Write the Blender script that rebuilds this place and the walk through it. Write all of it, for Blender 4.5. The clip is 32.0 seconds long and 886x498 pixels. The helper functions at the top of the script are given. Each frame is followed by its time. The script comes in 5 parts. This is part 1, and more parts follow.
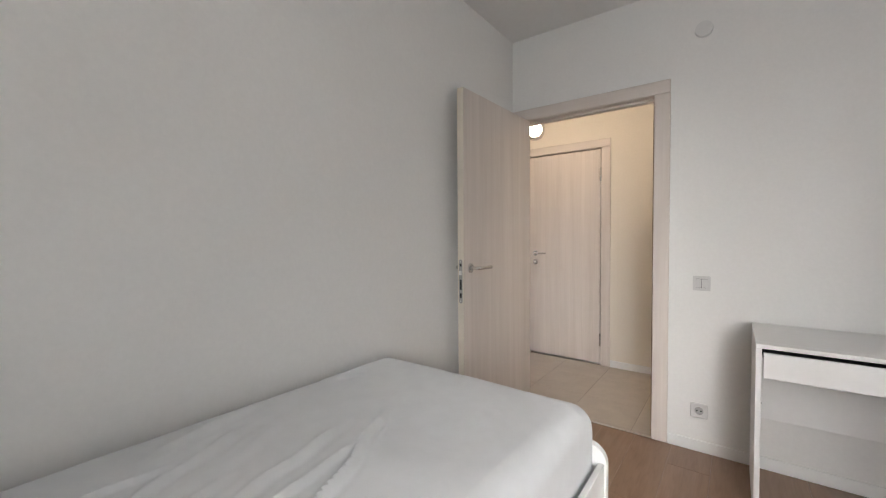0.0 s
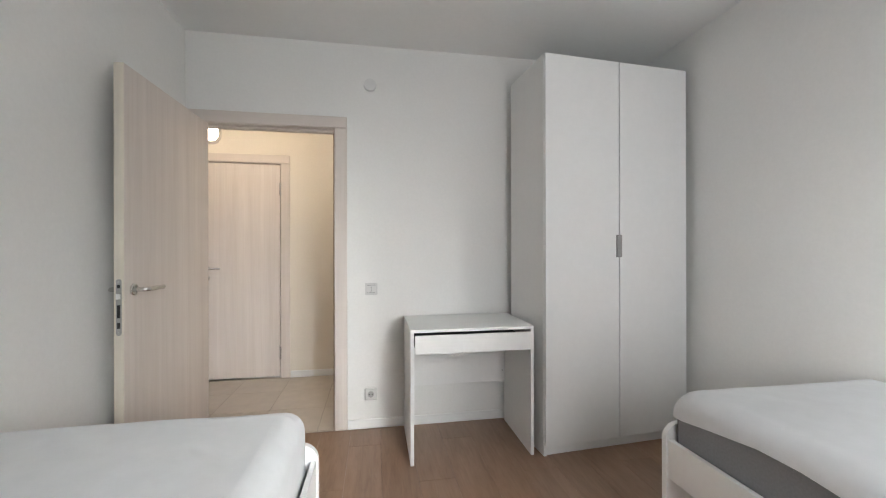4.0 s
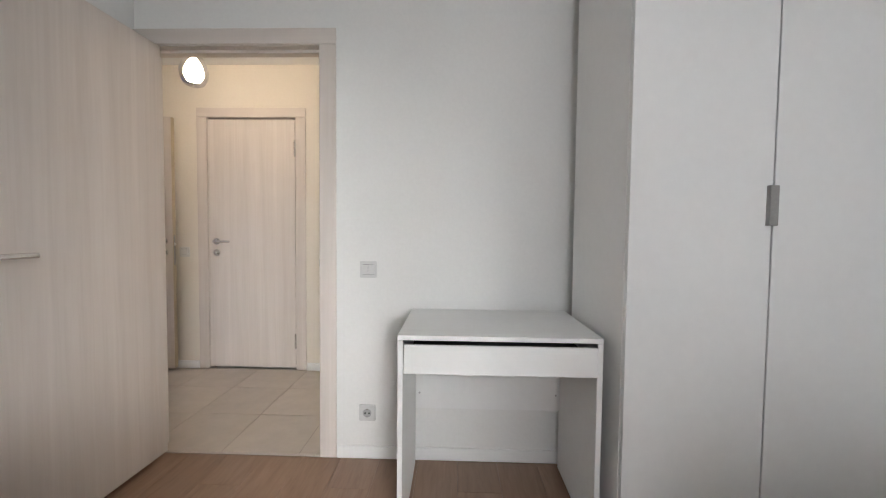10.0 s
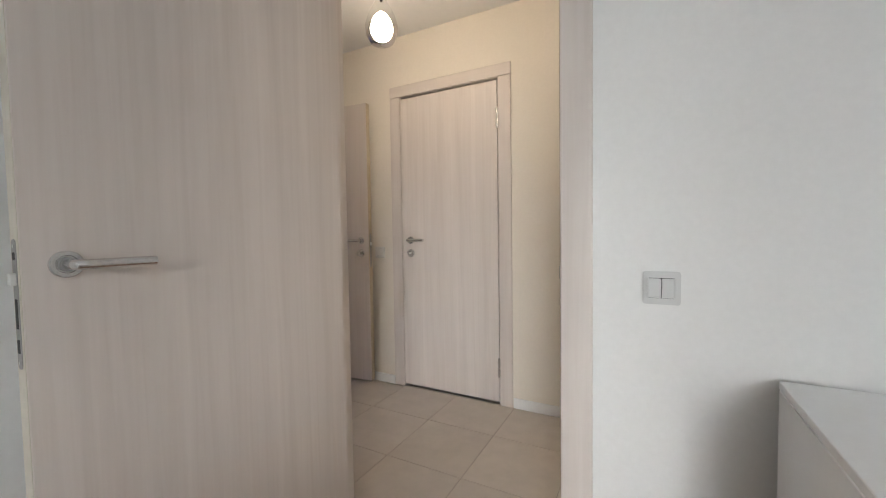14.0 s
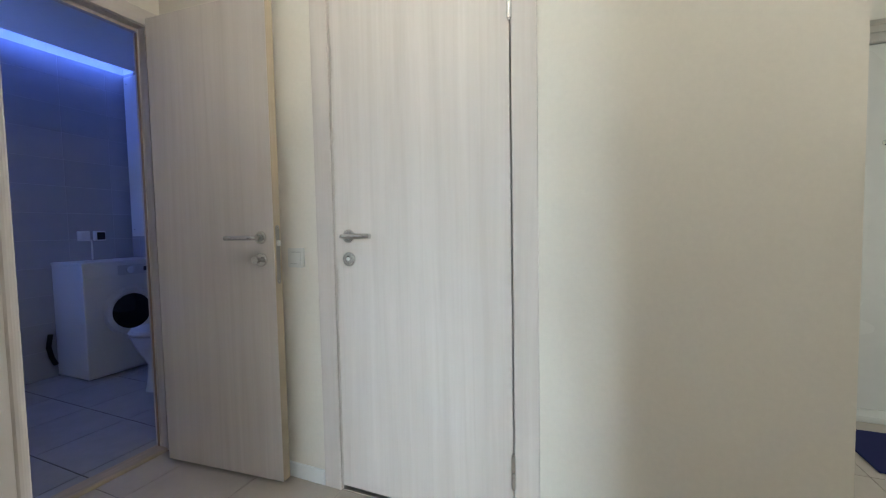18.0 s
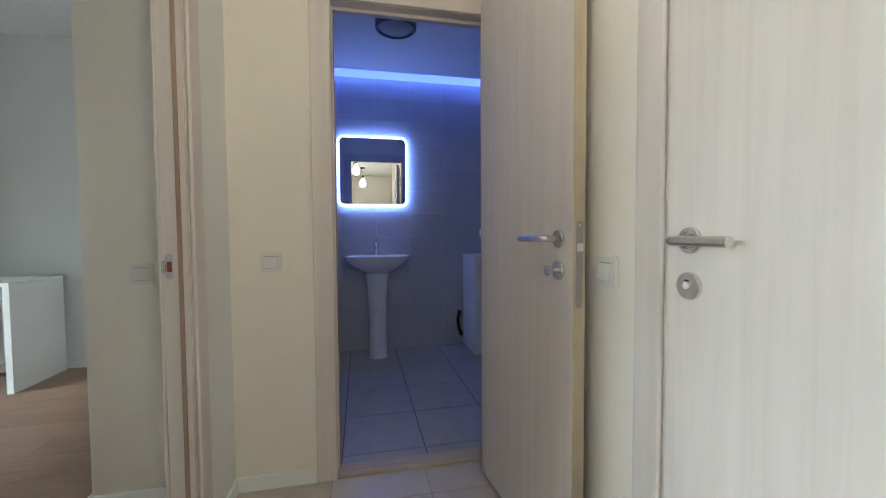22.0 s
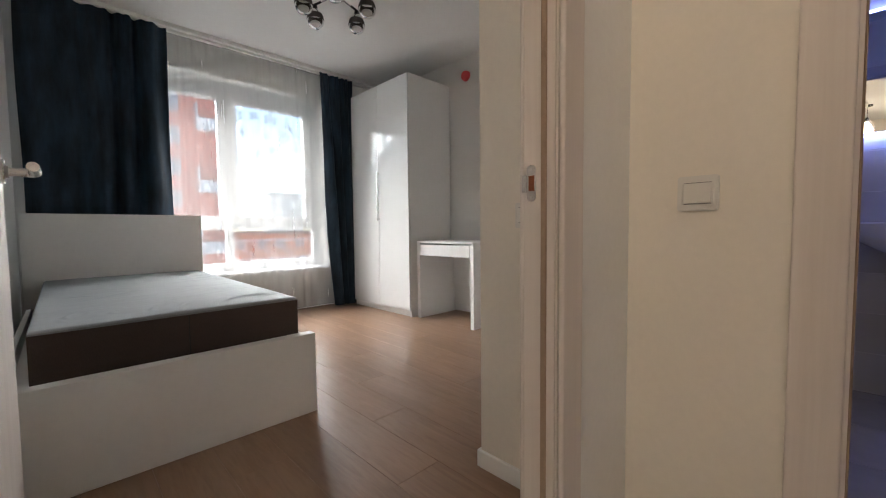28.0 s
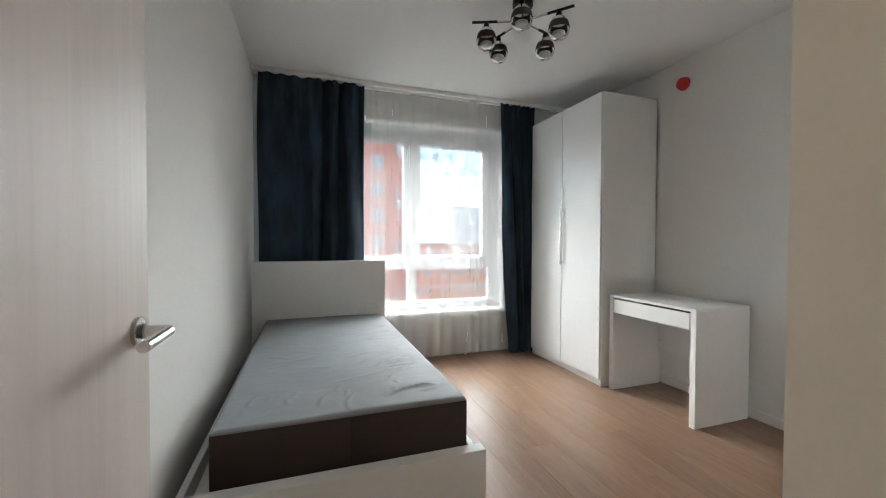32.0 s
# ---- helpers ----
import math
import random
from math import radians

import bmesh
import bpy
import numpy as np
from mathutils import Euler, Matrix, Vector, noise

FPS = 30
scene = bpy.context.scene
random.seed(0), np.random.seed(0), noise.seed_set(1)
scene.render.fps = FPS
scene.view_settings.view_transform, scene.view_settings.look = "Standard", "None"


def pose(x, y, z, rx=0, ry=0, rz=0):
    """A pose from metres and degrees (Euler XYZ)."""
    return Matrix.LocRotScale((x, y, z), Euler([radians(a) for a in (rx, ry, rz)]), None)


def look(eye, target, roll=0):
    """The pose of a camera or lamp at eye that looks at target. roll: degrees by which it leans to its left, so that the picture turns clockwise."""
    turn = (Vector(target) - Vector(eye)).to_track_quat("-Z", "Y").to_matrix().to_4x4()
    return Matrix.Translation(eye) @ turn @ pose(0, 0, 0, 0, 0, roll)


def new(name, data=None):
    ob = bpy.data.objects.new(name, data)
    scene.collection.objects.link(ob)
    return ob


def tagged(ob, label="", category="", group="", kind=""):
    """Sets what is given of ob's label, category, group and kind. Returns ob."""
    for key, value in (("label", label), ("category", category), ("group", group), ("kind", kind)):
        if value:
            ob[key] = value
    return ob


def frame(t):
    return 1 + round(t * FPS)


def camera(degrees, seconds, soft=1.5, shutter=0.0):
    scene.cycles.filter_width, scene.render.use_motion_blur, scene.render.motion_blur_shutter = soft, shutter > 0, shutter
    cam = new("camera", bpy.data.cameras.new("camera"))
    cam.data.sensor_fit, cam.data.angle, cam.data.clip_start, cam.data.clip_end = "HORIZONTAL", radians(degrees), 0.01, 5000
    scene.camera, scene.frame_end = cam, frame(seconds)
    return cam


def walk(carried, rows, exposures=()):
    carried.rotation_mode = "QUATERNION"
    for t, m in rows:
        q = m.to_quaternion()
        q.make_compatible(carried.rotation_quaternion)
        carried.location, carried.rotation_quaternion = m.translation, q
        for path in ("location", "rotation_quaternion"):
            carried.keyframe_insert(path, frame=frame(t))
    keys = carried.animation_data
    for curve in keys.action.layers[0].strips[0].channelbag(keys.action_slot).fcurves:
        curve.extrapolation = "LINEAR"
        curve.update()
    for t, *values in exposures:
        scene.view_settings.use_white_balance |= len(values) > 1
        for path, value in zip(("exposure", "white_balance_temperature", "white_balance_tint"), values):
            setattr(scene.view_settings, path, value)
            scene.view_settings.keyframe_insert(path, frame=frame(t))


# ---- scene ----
cam = camera(97.3, 32.0, soft=1.1)
PATH = [
    (0, (0.2600, 0.5870, 1.2140), (-0.9400, 2.1860, 1.1510), -0.400),
    (0.5, (0.2540, 0.6310, 1.2020), (-0.7500, 2.3600, 1.1470), -0.300),
    (1, (0.2560, 0.7270, 1.1940), (-0.5660, 2.5490, 1.1430), -0.500),
    (1.5, (0.2690, 0.7700, 1.1890), (-0.3680, 2.6660, 1.1550), -0.600),
    (2, (0.2360, 0.7500, 1.1980), (-0.1810, 2.7060, 1.1780), -0.600),
    (2.5, (0.2000, 0.6650, 1.2030), (-0.0200, 2.6530, 1.1910), -0.800),
    (3, (0.1580, 0.5860, 1.2040), (0.1380, 2.5860, 1.1960), -0.700),
    (3.5, (0.1460, 0.5160, 1.2150), (0.3100, 2.5090, 1.2100), -0.400),
    (4, (0.1410, 0.4700, 1.2160), (0.4830, 2.4410, 1.2160), -0.100),
    (4.5, (0.1590, 0.4510, 1.2110), (0.6600, 2.3870, 1.2190), 0.300),
    (6.5, (0.3220, 0.5320, 1.1830), (1.1870, 2.3350, 1.1440), 0.900),
    (7, (0.3820, 0.6200, 1.1670), (1.2130, 2.4380, 1.1080), 0.800),
    (7.5, (0.4530, 0.7160, 1.1680), (1.1950, 2.5720, 1.0860), 0.800),
    (8, (0.4950, 0.8190, 1.1580), (1.1260, 2.7150, 1.0800), 0.900),
    (8.5, (0.4980, 0.8980, 1.1590), (0.9830, 2.8370, 1.0770), 0.900),
    (9, (0.5080, 1.0310, 1.1480), (0.8220, 3.0050, 1.0680), 0.800),
    (9.5, (0.5230, 1.1720, 1.1370), (0.6650, 3.1660, 1.0610), 0.800),
    (10, (0.5340, 1.2730, 1.1300), (0.4740, 3.2700, 1.0460), 0.600),
    (10.5, (0.5600, 1.4070, 1.1190), (0.2870, 3.3870, 1.0380), 0.600),
    (11, (0.5830, 1.5270, 1.1200), (0.1180, 3.4700, 1.0360), 0.600),
    (11.5, (0.5420, 1.5930, 1.1160), (-0.1030, 3.4840, 1.0290), 0.400),
    (12, (0.4490, 1.6730, 1.1170), (-0.3280, 3.5140, 1.0290), 0.100),
    (12.5, (0.3360, 1.7700, 1.1110), (-0.5300, 3.5710, 1.0210), -0.300),
    (13, (0.2580, 1.8420, 1.1090), (-0.6670, 3.6130, 1.0220), -0.500),
    (13.5, (0.1850, 1.9520, 1.0990), (-0.7710, 3.7070, 1.0140), -0.700),
    (14, (0.0910, 2.0770, 1.0900), (-0.8520, 3.8390, 1.0050), -0.900),
    (14.5, (0.0110, 2.1540, 1.0990), (-0.8750, 3.9450, 1.0150), -0.900),
    (16.5, (-0.3230, 2.6400, 1.0900), (-0.9210, 4.5470, 1.0100), -1.200),
    (17, (-0.3620, 2.7940, 1.0860), (-0.9560, 4.7020, 0.9940), -1.400),
    (17.5, (-0.3750, 2.9130, 1.0670), (-1.0280, 4.8010, 0.9720), -1.600),
    (18, (-0.4640, 3.0910, 1.0600), (-1.2240, 4.9380, 0.9590), -1.100),
    (18.5, (-0.5880, 3.2080, 1.0500), (-1.4860, 4.9940, 0.9660), -0.200),
    (19, (-0.6560, 3.2880, 1.0510), (-1.7440, 4.9640, 0.9660), 0.000),
    (19.5, (-0.7070, 3.4000, 1.0470), (-2.0110, 4.9130, 0.9560), -0.100),
    (20, (-0.7320, 3.5130, 1.0420), (-2.2270, 4.8370, 0.9450), -0.200),
    (20.5, (-0.7540, 3.5900, 1.0390), (-2.4200, 4.6940, 0.9450), -0.200),
    (21, (-0.7550, 3.6080, 1.0440), (-2.5480, 4.4890, 0.9490), -0.200),
    (21.5, (-0.7490, 3.6780, 1.0580), (-2.6360, 4.3350, 0.9670), -0.300),
    (22, (-0.7342, 3.7240, 1.0570), (-2.6892, 4.1400, 0.9780), -0.400),
    (22.5, (-0.7100, 3.8216, 1.0470), (-2.7030, 3.9716, 0.9820), -0.500),
    (23, (-0.6968, 3.9252, 1.0100), (-2.6948, 3.8542, 0.9550), -0.400),
    (23.5, (-0.7090, 3.9559, 0.9730), (-2.6910, 3.6959, 0.9220), -0.100),
    (24, (-0.7500, 3.9439, 0.9150), (-2.7070, 3.5349, 0.8550), 0.000),
    (24.5, (-0.8240, 3.9162, 0.8870), (-2.7470, 3.3722, 0.8050), 0.200),
    (25, (-0.9140, 3.8706, 0.8740), (-2.7970, 3.2036, 0.7800), 0.300),
    (25.5, (-0.9842, 3.8270, 0.8660), (-2.8122, 3.0200, 0.7790), 0.300),
    (27.5, (-1.3080, 3.7000, 0.8640), (-2.8060, 2.3790, 0.7710), -0.500),
    (28, (-1.3760, 3.6020, 0.8700), (-2.7740, 2.1750, 0.7650), -0.600),
    (28.5, (-1.4060, 3.5280, 0.8970), (-2.6850, 1.9930, 0.7950), -0.600),
    (29, (-1.4510, 3.4680, 0.9090), (-2.5920, 1.8280, 0.8100), -0.700),
    (29.5, (-1.5380, 3.4320, 0.9260), (-2.5380, 1.7030, 0.8290), -0.800),
    (30, (-1.6050, 3.4000, 0.9440), (-2.4690, 1.5990, 0.8540), -1.100),
    (30.5, (-1.6360, 3.3700, 0.9840), (-2.4040, 1.5250, 0.8990), -1.200),
    (31, (-1.6360, 3.3230, 1.0570), (-2.3430, 1.4530, 0.9990), -1.000),
    (31.5, (-1.6160, 3.2560, 1.1220), (-2.2910, 1.3740, 1.0820), -0.400),
    (32, (-1.5830, 3.1850, 1.1710), (-2.2440, 1.2980, 1.1290), 0.200),
]
EXPOSURES = [(0.0, 3.3, 6550, 12), (1.5, 3.4, 6450, 10), (3.0, 3.55, 6350, 9), (5.0, 3.5, 6350, 9), (7.5, 3.4, 6350, 9), (10.0, 3.45, 6300, 10), (12.0, 3.4, 6300, 9), (14.0, 3.3, 6250, 9), (17.0, 3.6, 5750, -2), (18.0, 3.65, 5250, -3), (20.0, 3.7, 5300, -2), (22.0, 3.9, 5450, -4), (23.0, 3.9, 5600, -1), (24.0, 3.95, 5850, 2), (25.0, 4.0, 5900, 3), (28.0, 3.7, 6400, 10), (29.0, 3.72, 6300, 6), (32.0, 3.75, 6200, 6)]
walk(cam, [(t, look(eye, target, roll)) for t, eye, target, roll in PATH], EXPOSURES)

# ---- world, sun, large lights ----
world = bpy.data.worlds.new("sky")
scene.world = world
world.use_nodes = True
wn = world.node_tree.nodes
sky = wn.new("ShaderNodeTexSky")
sky.sky_type, sky.sun_disc = "NISHITA", False
sky.sun_elevation, sky.sun_rotation = radians(50), radians(180)
sky.air_density, sky.dust_density, sky.ozone_density = 1.0, 0.6, 1.0
world.node_tree.links.new(sky.outputs[0], wn["Background"].inputs[0])
wn["Background"].inputs[1].default_value = 0.050

sun = new("sun", bpy.data.lights.new("sun", "SUN"))
sun.data.energy, sun.data.angle, sun.data.color = 5.0, radians(85), (1.0, 0.98, 0.95)
sun.matrix_world = look((0, 0, 0), (0.06, 0.84, -0.54))

# daylight in the opening of the window behind the start of the walk
day = new("window_daylight", bpy.data.lights.new("window_daylight", "AREA"))
day.data.shape, day.data.size, day.data.size_y = "RECTANGLE", 1.15, 1.75
day.data.spread = radians(140)
day.data.energy, day.data.color = 1.9, (0.95, 0.975, 1.0)
day.matrix_world = look((1.15, -0.7, 1.4), (1.0, 3.0, 0.55))

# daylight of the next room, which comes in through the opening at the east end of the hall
# opening and next room are unseen, inferred from the entrance handle's shadow
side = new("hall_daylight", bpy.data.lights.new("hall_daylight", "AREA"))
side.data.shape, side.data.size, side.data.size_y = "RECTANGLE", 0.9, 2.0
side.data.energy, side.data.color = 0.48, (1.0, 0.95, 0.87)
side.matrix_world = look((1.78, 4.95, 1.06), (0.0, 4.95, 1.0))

# ---- materials ----
def mat(name, colour=(0.8, 0.8, 0.8), rough=0.5, metal=0.0, grain=0.0, size=40.0, bump=0.0, stretch=(1, 1, 1),
        colour2=None, stain=0.0, coat=0.0, per_object=0.0, fine=None, wide=False, streak=0.0):
    """A procedural surface: colour mixed by fine grain and by large soft stains, with relief and uneven gloss."""
    m = bpy.data.materials.new(name)
    m.use_nodes = True
    n, l = m.node_tree.nodes, m.node_tree.links
    b = n["Principled BSDF"]
    b.inputs["Base Color"].default_value = (*colour, 1)
    b.inputs["Roughness"].default_value = rough
    b.inputs["Metallic"].default_value = metal
    b.inputs["Coat Weight"].default_value = coat
    b.inputs["Coat Roughness"].default_value = 0.08 if rough < 0.2 else 0.25
    co = n.new("ShaderNodeTexCoord")
    mp = n.new("ShaderNodeMapping")
    mp.inputs["Scale"].default_value = stretch
    l.new(co.outputs["Object"], mp.inputs[0])
    if per_object:
        info = n.new("ShaderNodeObjectInfo")
        mul = n.new("ShaderNodeVectorMath")
        mul.operation = "SCALE"
        mul.inputs[0].default_value = (7.3, 11.1, 5.7)
        l.new(info.outputs["Random"], mul.inputs["Scale"])
        l.new(mul.outputs[0], mp.inputs["Location"])
    noise_a = n.new("ShaderNodeTexNoise")
    noise_a.inputs["Scale"].default_value = size
    noise_a.inputs["Detail"].default_value = 6
    noise_a.inputs["Roughness"].default_value = 0.6
    l.new(mp.outputs[0], noise_a.inputs["Vector"])
    last = None
    if grain or colour2:
        c2 = colour2 or tuple(c * (1 - grain) for c in colour)
        ramp = n.new("ShaderNodeValToRGB")
        ramp.color_ramp.elements[0].position, ramp.color_ramp.elements[1].position = (0.22, 0.78) if wide else (0.36, 0.66)
        ramp.color_ramp.elements[0].color = (*c2, 1)
        ramp.color_ramp.elements[1].color = (*colour, 1)
        l.new(noise_a.outputs["Fac"], ramp.inputs[0])
        last = ramp.outputs[0]
    if streak:
        thin = n.new("ShaderNodeTexNoise")
        thin.inputs["Scale"].default_value = size * 5
        thin.inputs["Detail"].default_value = 4
        l.new(mp.outputs[0], thin.inputs["Vector"])
        cut = n.new("ShaderNodeMapRange")
        cut.inputs["From Min"].default_value, cut.inputs["From Max"].default_value = 0.42, 0.68
        l.new(thin.outputs["Fac"], cut.inputs["Value"])
        lay = n.new("ShaderNodeMix")
        lay.data_type, lay.blend_type = "RGBA", "MULTIPLY"
        l.new(cut.outputs[0], lay.inputs["Factor"])
        l.new(last, lay.inputs["A"])
        lay.inputs["B"].default_value = (1 - streak * 0.8, 1 - streak, 1 - streak * 1.15, 1)
        last = lay.outputs["Result"]
    if stain:
        noise_b = n.new("ShaderNodeTexNoise")
        noise_b.inputs["Scale"].default_value = 1.7
        noise_b.inputs["Detail"].default_value = 3
        l.new(co.outputs["Object"], noise_b.inputs["Vector"])
        mix = n.new("ShaderNodeMix")
        mix.data_type, mix.blend_type = "RGBA", "MULTIPLY"
        if last:
            l.new(last, mix.inputs["A"])
        else:
            mix.inputs["A"].default_value = (*colour, 1)
        mix.inputs["B"].default_value = (1 - stain, 1 - stain, 1 - stain * 1.1, 1)
        l.new(noise_b.outputs["Fac"], mix.inputs["Factor"])
        last = mix.outputs["Result"]
        rr = n.new("ShaderNodeMapRange")
        rr.inputs["To Min"].default_value, rr.inputs["To Max"].default_value = rough * 0.85, min(1, rough * 1.15)
        l.new(noise_b.outputs["Fac"], rr.inputs["Value"])
        l.new(rr.outputs[0], b.inputs["Roughness"])
    if per_object and last:
        hsv = n.new("ShaderNodeHueSaturation")
        rv = n.new("ShaderNodeMapRange")
        rv.inputs["To Min"].default_value, rv.inputs["To Max"].default_value = 1 - per_object, 1 + per_object
        l.new(info.outputs["Random"], rv.inputs["Value"])
        l.new(rv.outputs[0], hsv.inputs["Value"])
        l.new(last, hsv.inputs["Color"])
        last = hsv.outputs[0]
    if last:
        l.new(last, b.inputs["Base Color"])
    if bump:
        bp = n.new("ShaderNodeBump")
        bp.inputs["Strength"].default_value = bump
        bp.inputs["Distance"].default_value = 0.002
        src = noise_a
        if fine:
            src = n.new("ShaderNodeTexNoise")
            src.inputs["Scale"].default_value = fine
            src.inputs["Detail"].default_value = 3
            l.new(mp.outputs[0], src.inputs["Vector"])
        l.new(src.outputs["Fac"], bp.inputs["Height"])
        l.new(bp.outputs[0], b.inputs["Normal"])
    return m


def glow(name, colour, strength):
    m = bpy.data.materials.new(name)
    m.use_nodes = True
    b = m.node_tree.nodes["Principled BSDF"]
    b.inputs["Base Color"].default_value = (0.8, 0.8, 0.8, 1)
    b.inputs["Emission Color"].default_value = (*colour, 1)
    b.inputs["Emission Strength"].default_value = strength
    return m


def see_through(name, tint, gloss, clear):
    """Thin pane or film: clear share lets light straight through, the rest is gloss or tint."""
    m = bpy.data.materials.new(name)
    m.use_nodes = True
    n, l = m.node_tree.nodes, m.node_tree.links
    n.remove(n["Principled BSDF"])
    t = n.new("ShaderNodeBsdfTransparent")
    t.inputs[0].default_value = (*tint, 1)
    g = n.new("ShaderNodeBsdfGlossy")
    g.inputs["Roughness"].default_value = gloss
    mx = n.new("ShaderNodeMixShader")
    fr = n.new("ShaderNodeFresnel")
    fr.inputs[0].default_value = clear
    l.new(fr.outputs[0], mx.inputs[0])
    l.new(t.outputs[0], mx.inputs[1])
    l.new(g.outputs[0], mx.inputs[2])
    l.new(mx.outputs[0], n["Material Output"].inputs[0])
    return m


def sheer_cloth(name):
    m = bpy.data.materials.new(name)
    m.use_nodes = True
    n, l = m.node_tree.nodes, m.node_tree.links
    n.remove(n["Principled BSDF"])
    t = n.new("ShaderNodeBsdfTransparent")
    d = n.new("ShaderNodeBsdfDiffuse")
    d.inputs[0].default_value = (0.58, 0.575, 0.56, 1)
    tr = n.new("ShaderNodeBsdfTranslucent")
    tr.inputs[0].default_value = (0.92, 0.93, 0.93, 1)
    a, b = n.new("ShaderNodeMixShader"), n.new("ShaderNodeMixShader")
    a.inputs[0].default_value = 0.10
    l.new(d.outputs[0], a.inputs[1])
    l.new(tr.outputs[0], a.inputs[2])
    co, wv = n.new("ShaderNodeTexCoord"), n.new("ShaderNodeTexNoise")
    wv.inputs["Scale"].default_value = 9
    mp = n.new("ShaderNodeMapping")
    mp.inputs["Scale"].default_value = (4, 4, 0.3)
    l.new(co.outputs["Object"], mp.inputs[0])
    l.new(mp.outputs[0], wv.inputs["Vector"])
    rg = n.new("ShaderNodeMapRange")
    rg.inputs["To Min"].default_value, rg.inputs["To Max"].default_value = 0.34, 0.39
    l.new(wv.outputs["Fac"], rg.inputs["Value"])
    l.new(rg.outputs[0], b.inputs[0])
    l.new(t.outputs[0], b.inputs[1])
    l.new(a.outputs[0], b.inputs[2])
    l.new(b.outputs[0], n["Material Output"].inputs[0])
    return m


PAINT = mat("wall_paint", (0.86, 0.855, 0.835), 0.85, grain=0.025, size=60, bump=0.018, fine=260, stain=0.05)
CREAM_PAINT = mat("cream_wall_paint", (0.86, 0.803, 0.715), 0.85, grain=0.025, size=60, bump=0.018, fine=260, stain=0.05)
CEIL = mat("ceiling_paint", (0.84, 0.84, 0.83), 0.8, grain=0.02, size=30, stain=0.04)
CASING = mat("door_veneer_upright", (0.785, 0.715, 0.665), 0.5, size=2.0, stretch=(5, 5, 0.16), colour2=(0.655, 0.588, 0.538), bump=0.06, stain=0.06, fine=30, wide=True, streak=0.05)
CASING_H = mat("door_veneer_level", (0.785, 0.715, 0.665), 0.5, size=2.3, stretch=(0.17, 0.17, 9), colour2=(0.655, 0.588, 0.538), bump=0.06, stain=0.05, wide=True)
LAMINATE = mat("oak_laminate", (0.360, 0.228, 0.150), 0.35, size=2.2, stretch=(4.5, 0.5, 4.5), colour2=(0.240, 0.143, 0.088), bump=0.06, per_object=0.08, wide=True, streak=0.16)
LAMINATE.node_tree.nodes["Principled BSDF"].inputs["Specular IOR Level"].default_value = 0.65
for nd in list(LAMINATE.node_tree.nodes) + list(CASING.node_tree.nodes):
    if nd.type == "TEX_NOISE":
        nd.inputs["Distortion"].default_value = 1.1
GROUND_DARK = mat("joint_shadow", (0.10, 0.07, 0.05), 0.9, grain=0.2)
GROUT = mat("grout", (0.33, 0.29, 0.25), 0.9, grain=0.15, size=80)
TILE = mat("beige_floor_tile", (0.55, 0.49, 0.425), 0.33, size=9, grain=0.09, bump=0.04, per_object=0.03)
BATH_TILE = mat("grey_floor_tile", (0.40, 0.39, 0.385), 0.33, size=9, grain=0.12, bump=0.04, per_object=0.03)
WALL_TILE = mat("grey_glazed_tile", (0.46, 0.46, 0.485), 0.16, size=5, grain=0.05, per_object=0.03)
WHITE = mat("white_foil_board", (0.87, 0.868, 0.855), 0.42, size=30, grain=0.02, bump=0.03, stain=0.03)
EDGE = mat("cut_board_edge", (0.55, 0.54, 0.53), 0.6, grain=0.08)
GLOSS = mat("white_high_gloss", (0.82, 0.83, 0.83), 0.045, size=20, grain=0.01)
GLOSS.node_tree.nodes["Principled BSDF"].inputs["Specular IOR Level"].default_value = 0.45
PLASTIC = mat("white_plastic", (0.80, 0.79, 0.76), 0.35, size=50, grain=0.02)
SWITCH = mat("switch_plastic", (0.66, 0.655, 0.64), 0.3, size=50, grain=0.02)
SWITCH_LIGHT = mat("cream_switch_plastic", (0.74, 0.72, 0.68), 0.3, size=50, grain=0.02)
SKIRTING = mat("white_skirting_plastic", (0.88, 0.88, 0.87), 0.32, size=50, grain=0.02, stain=0.03)
PVC = mat("window_pvc", (0.62, 0.64, 0.66), 0.3, size=40, grain=0.02)
STEEL = mat("brushed_steel", (0.77, 0.76, 0.745), 0.26, metal=1.0, size=90, grain=0.12, bump=0.03)
DULL_STEEL = mat("dull_steel", (0.40, 0.39, 0.38), 0.4, metal=0.9, size=90, grain=0.08)
SATIN_STEEL = mat("satin_steel", (0.86, 0.85, 0.83), 0.42, metal=0.7, size=90, grain=0.05)
EDGE_PALE = mat("pale_leaf_edge", (0.74, 0.68, 0.58), 0.55, size=3, stretch=(8, 8, 0.3), grain=0.12)
EDGE_TAN = mat("tan_leaf_edge", (0.60, 0.50, 0.36), 0.5, size=3, stretch=(8, 8, 0.3), grain=0.18)
SEAL = mat("brown_rubber_seal", (0.36, 0.25, 0.175), 0.6, size=60, grain=0.1)
# near-black: own colour of display and seam, painted shade in gaps and slots
DARK = mat("dark_gap", (0.015, 0.015, 0.016), 0.6, grain=0.2)
BLACK = mat("black_metal", (0.02, 0.02, 0.022), 0.35, grain=0.2, metal=0.6)
CHROME = mat("chrome", (0.8, 0.8, 0.8), 0.07, metal=1.0, grain=0.03)
SHEET = mat("white_cotton", (0.78, 0.795, 0.81), 0.9, size=14, grain=0.04, bump=0.25, fine=900, stain=0.03)
GREY = mat("grey_ticking", (0.27, 0.275, 0.29), 0.9, size=120, grain=0.1, bump=0.2)
SATIN = mat("silver_grey_ticking", (0.30, 0.328, 0.350), 0.55, size=7, grain=0.08, bump=0.15, stretch=(1.0, 4.0, 1.0))
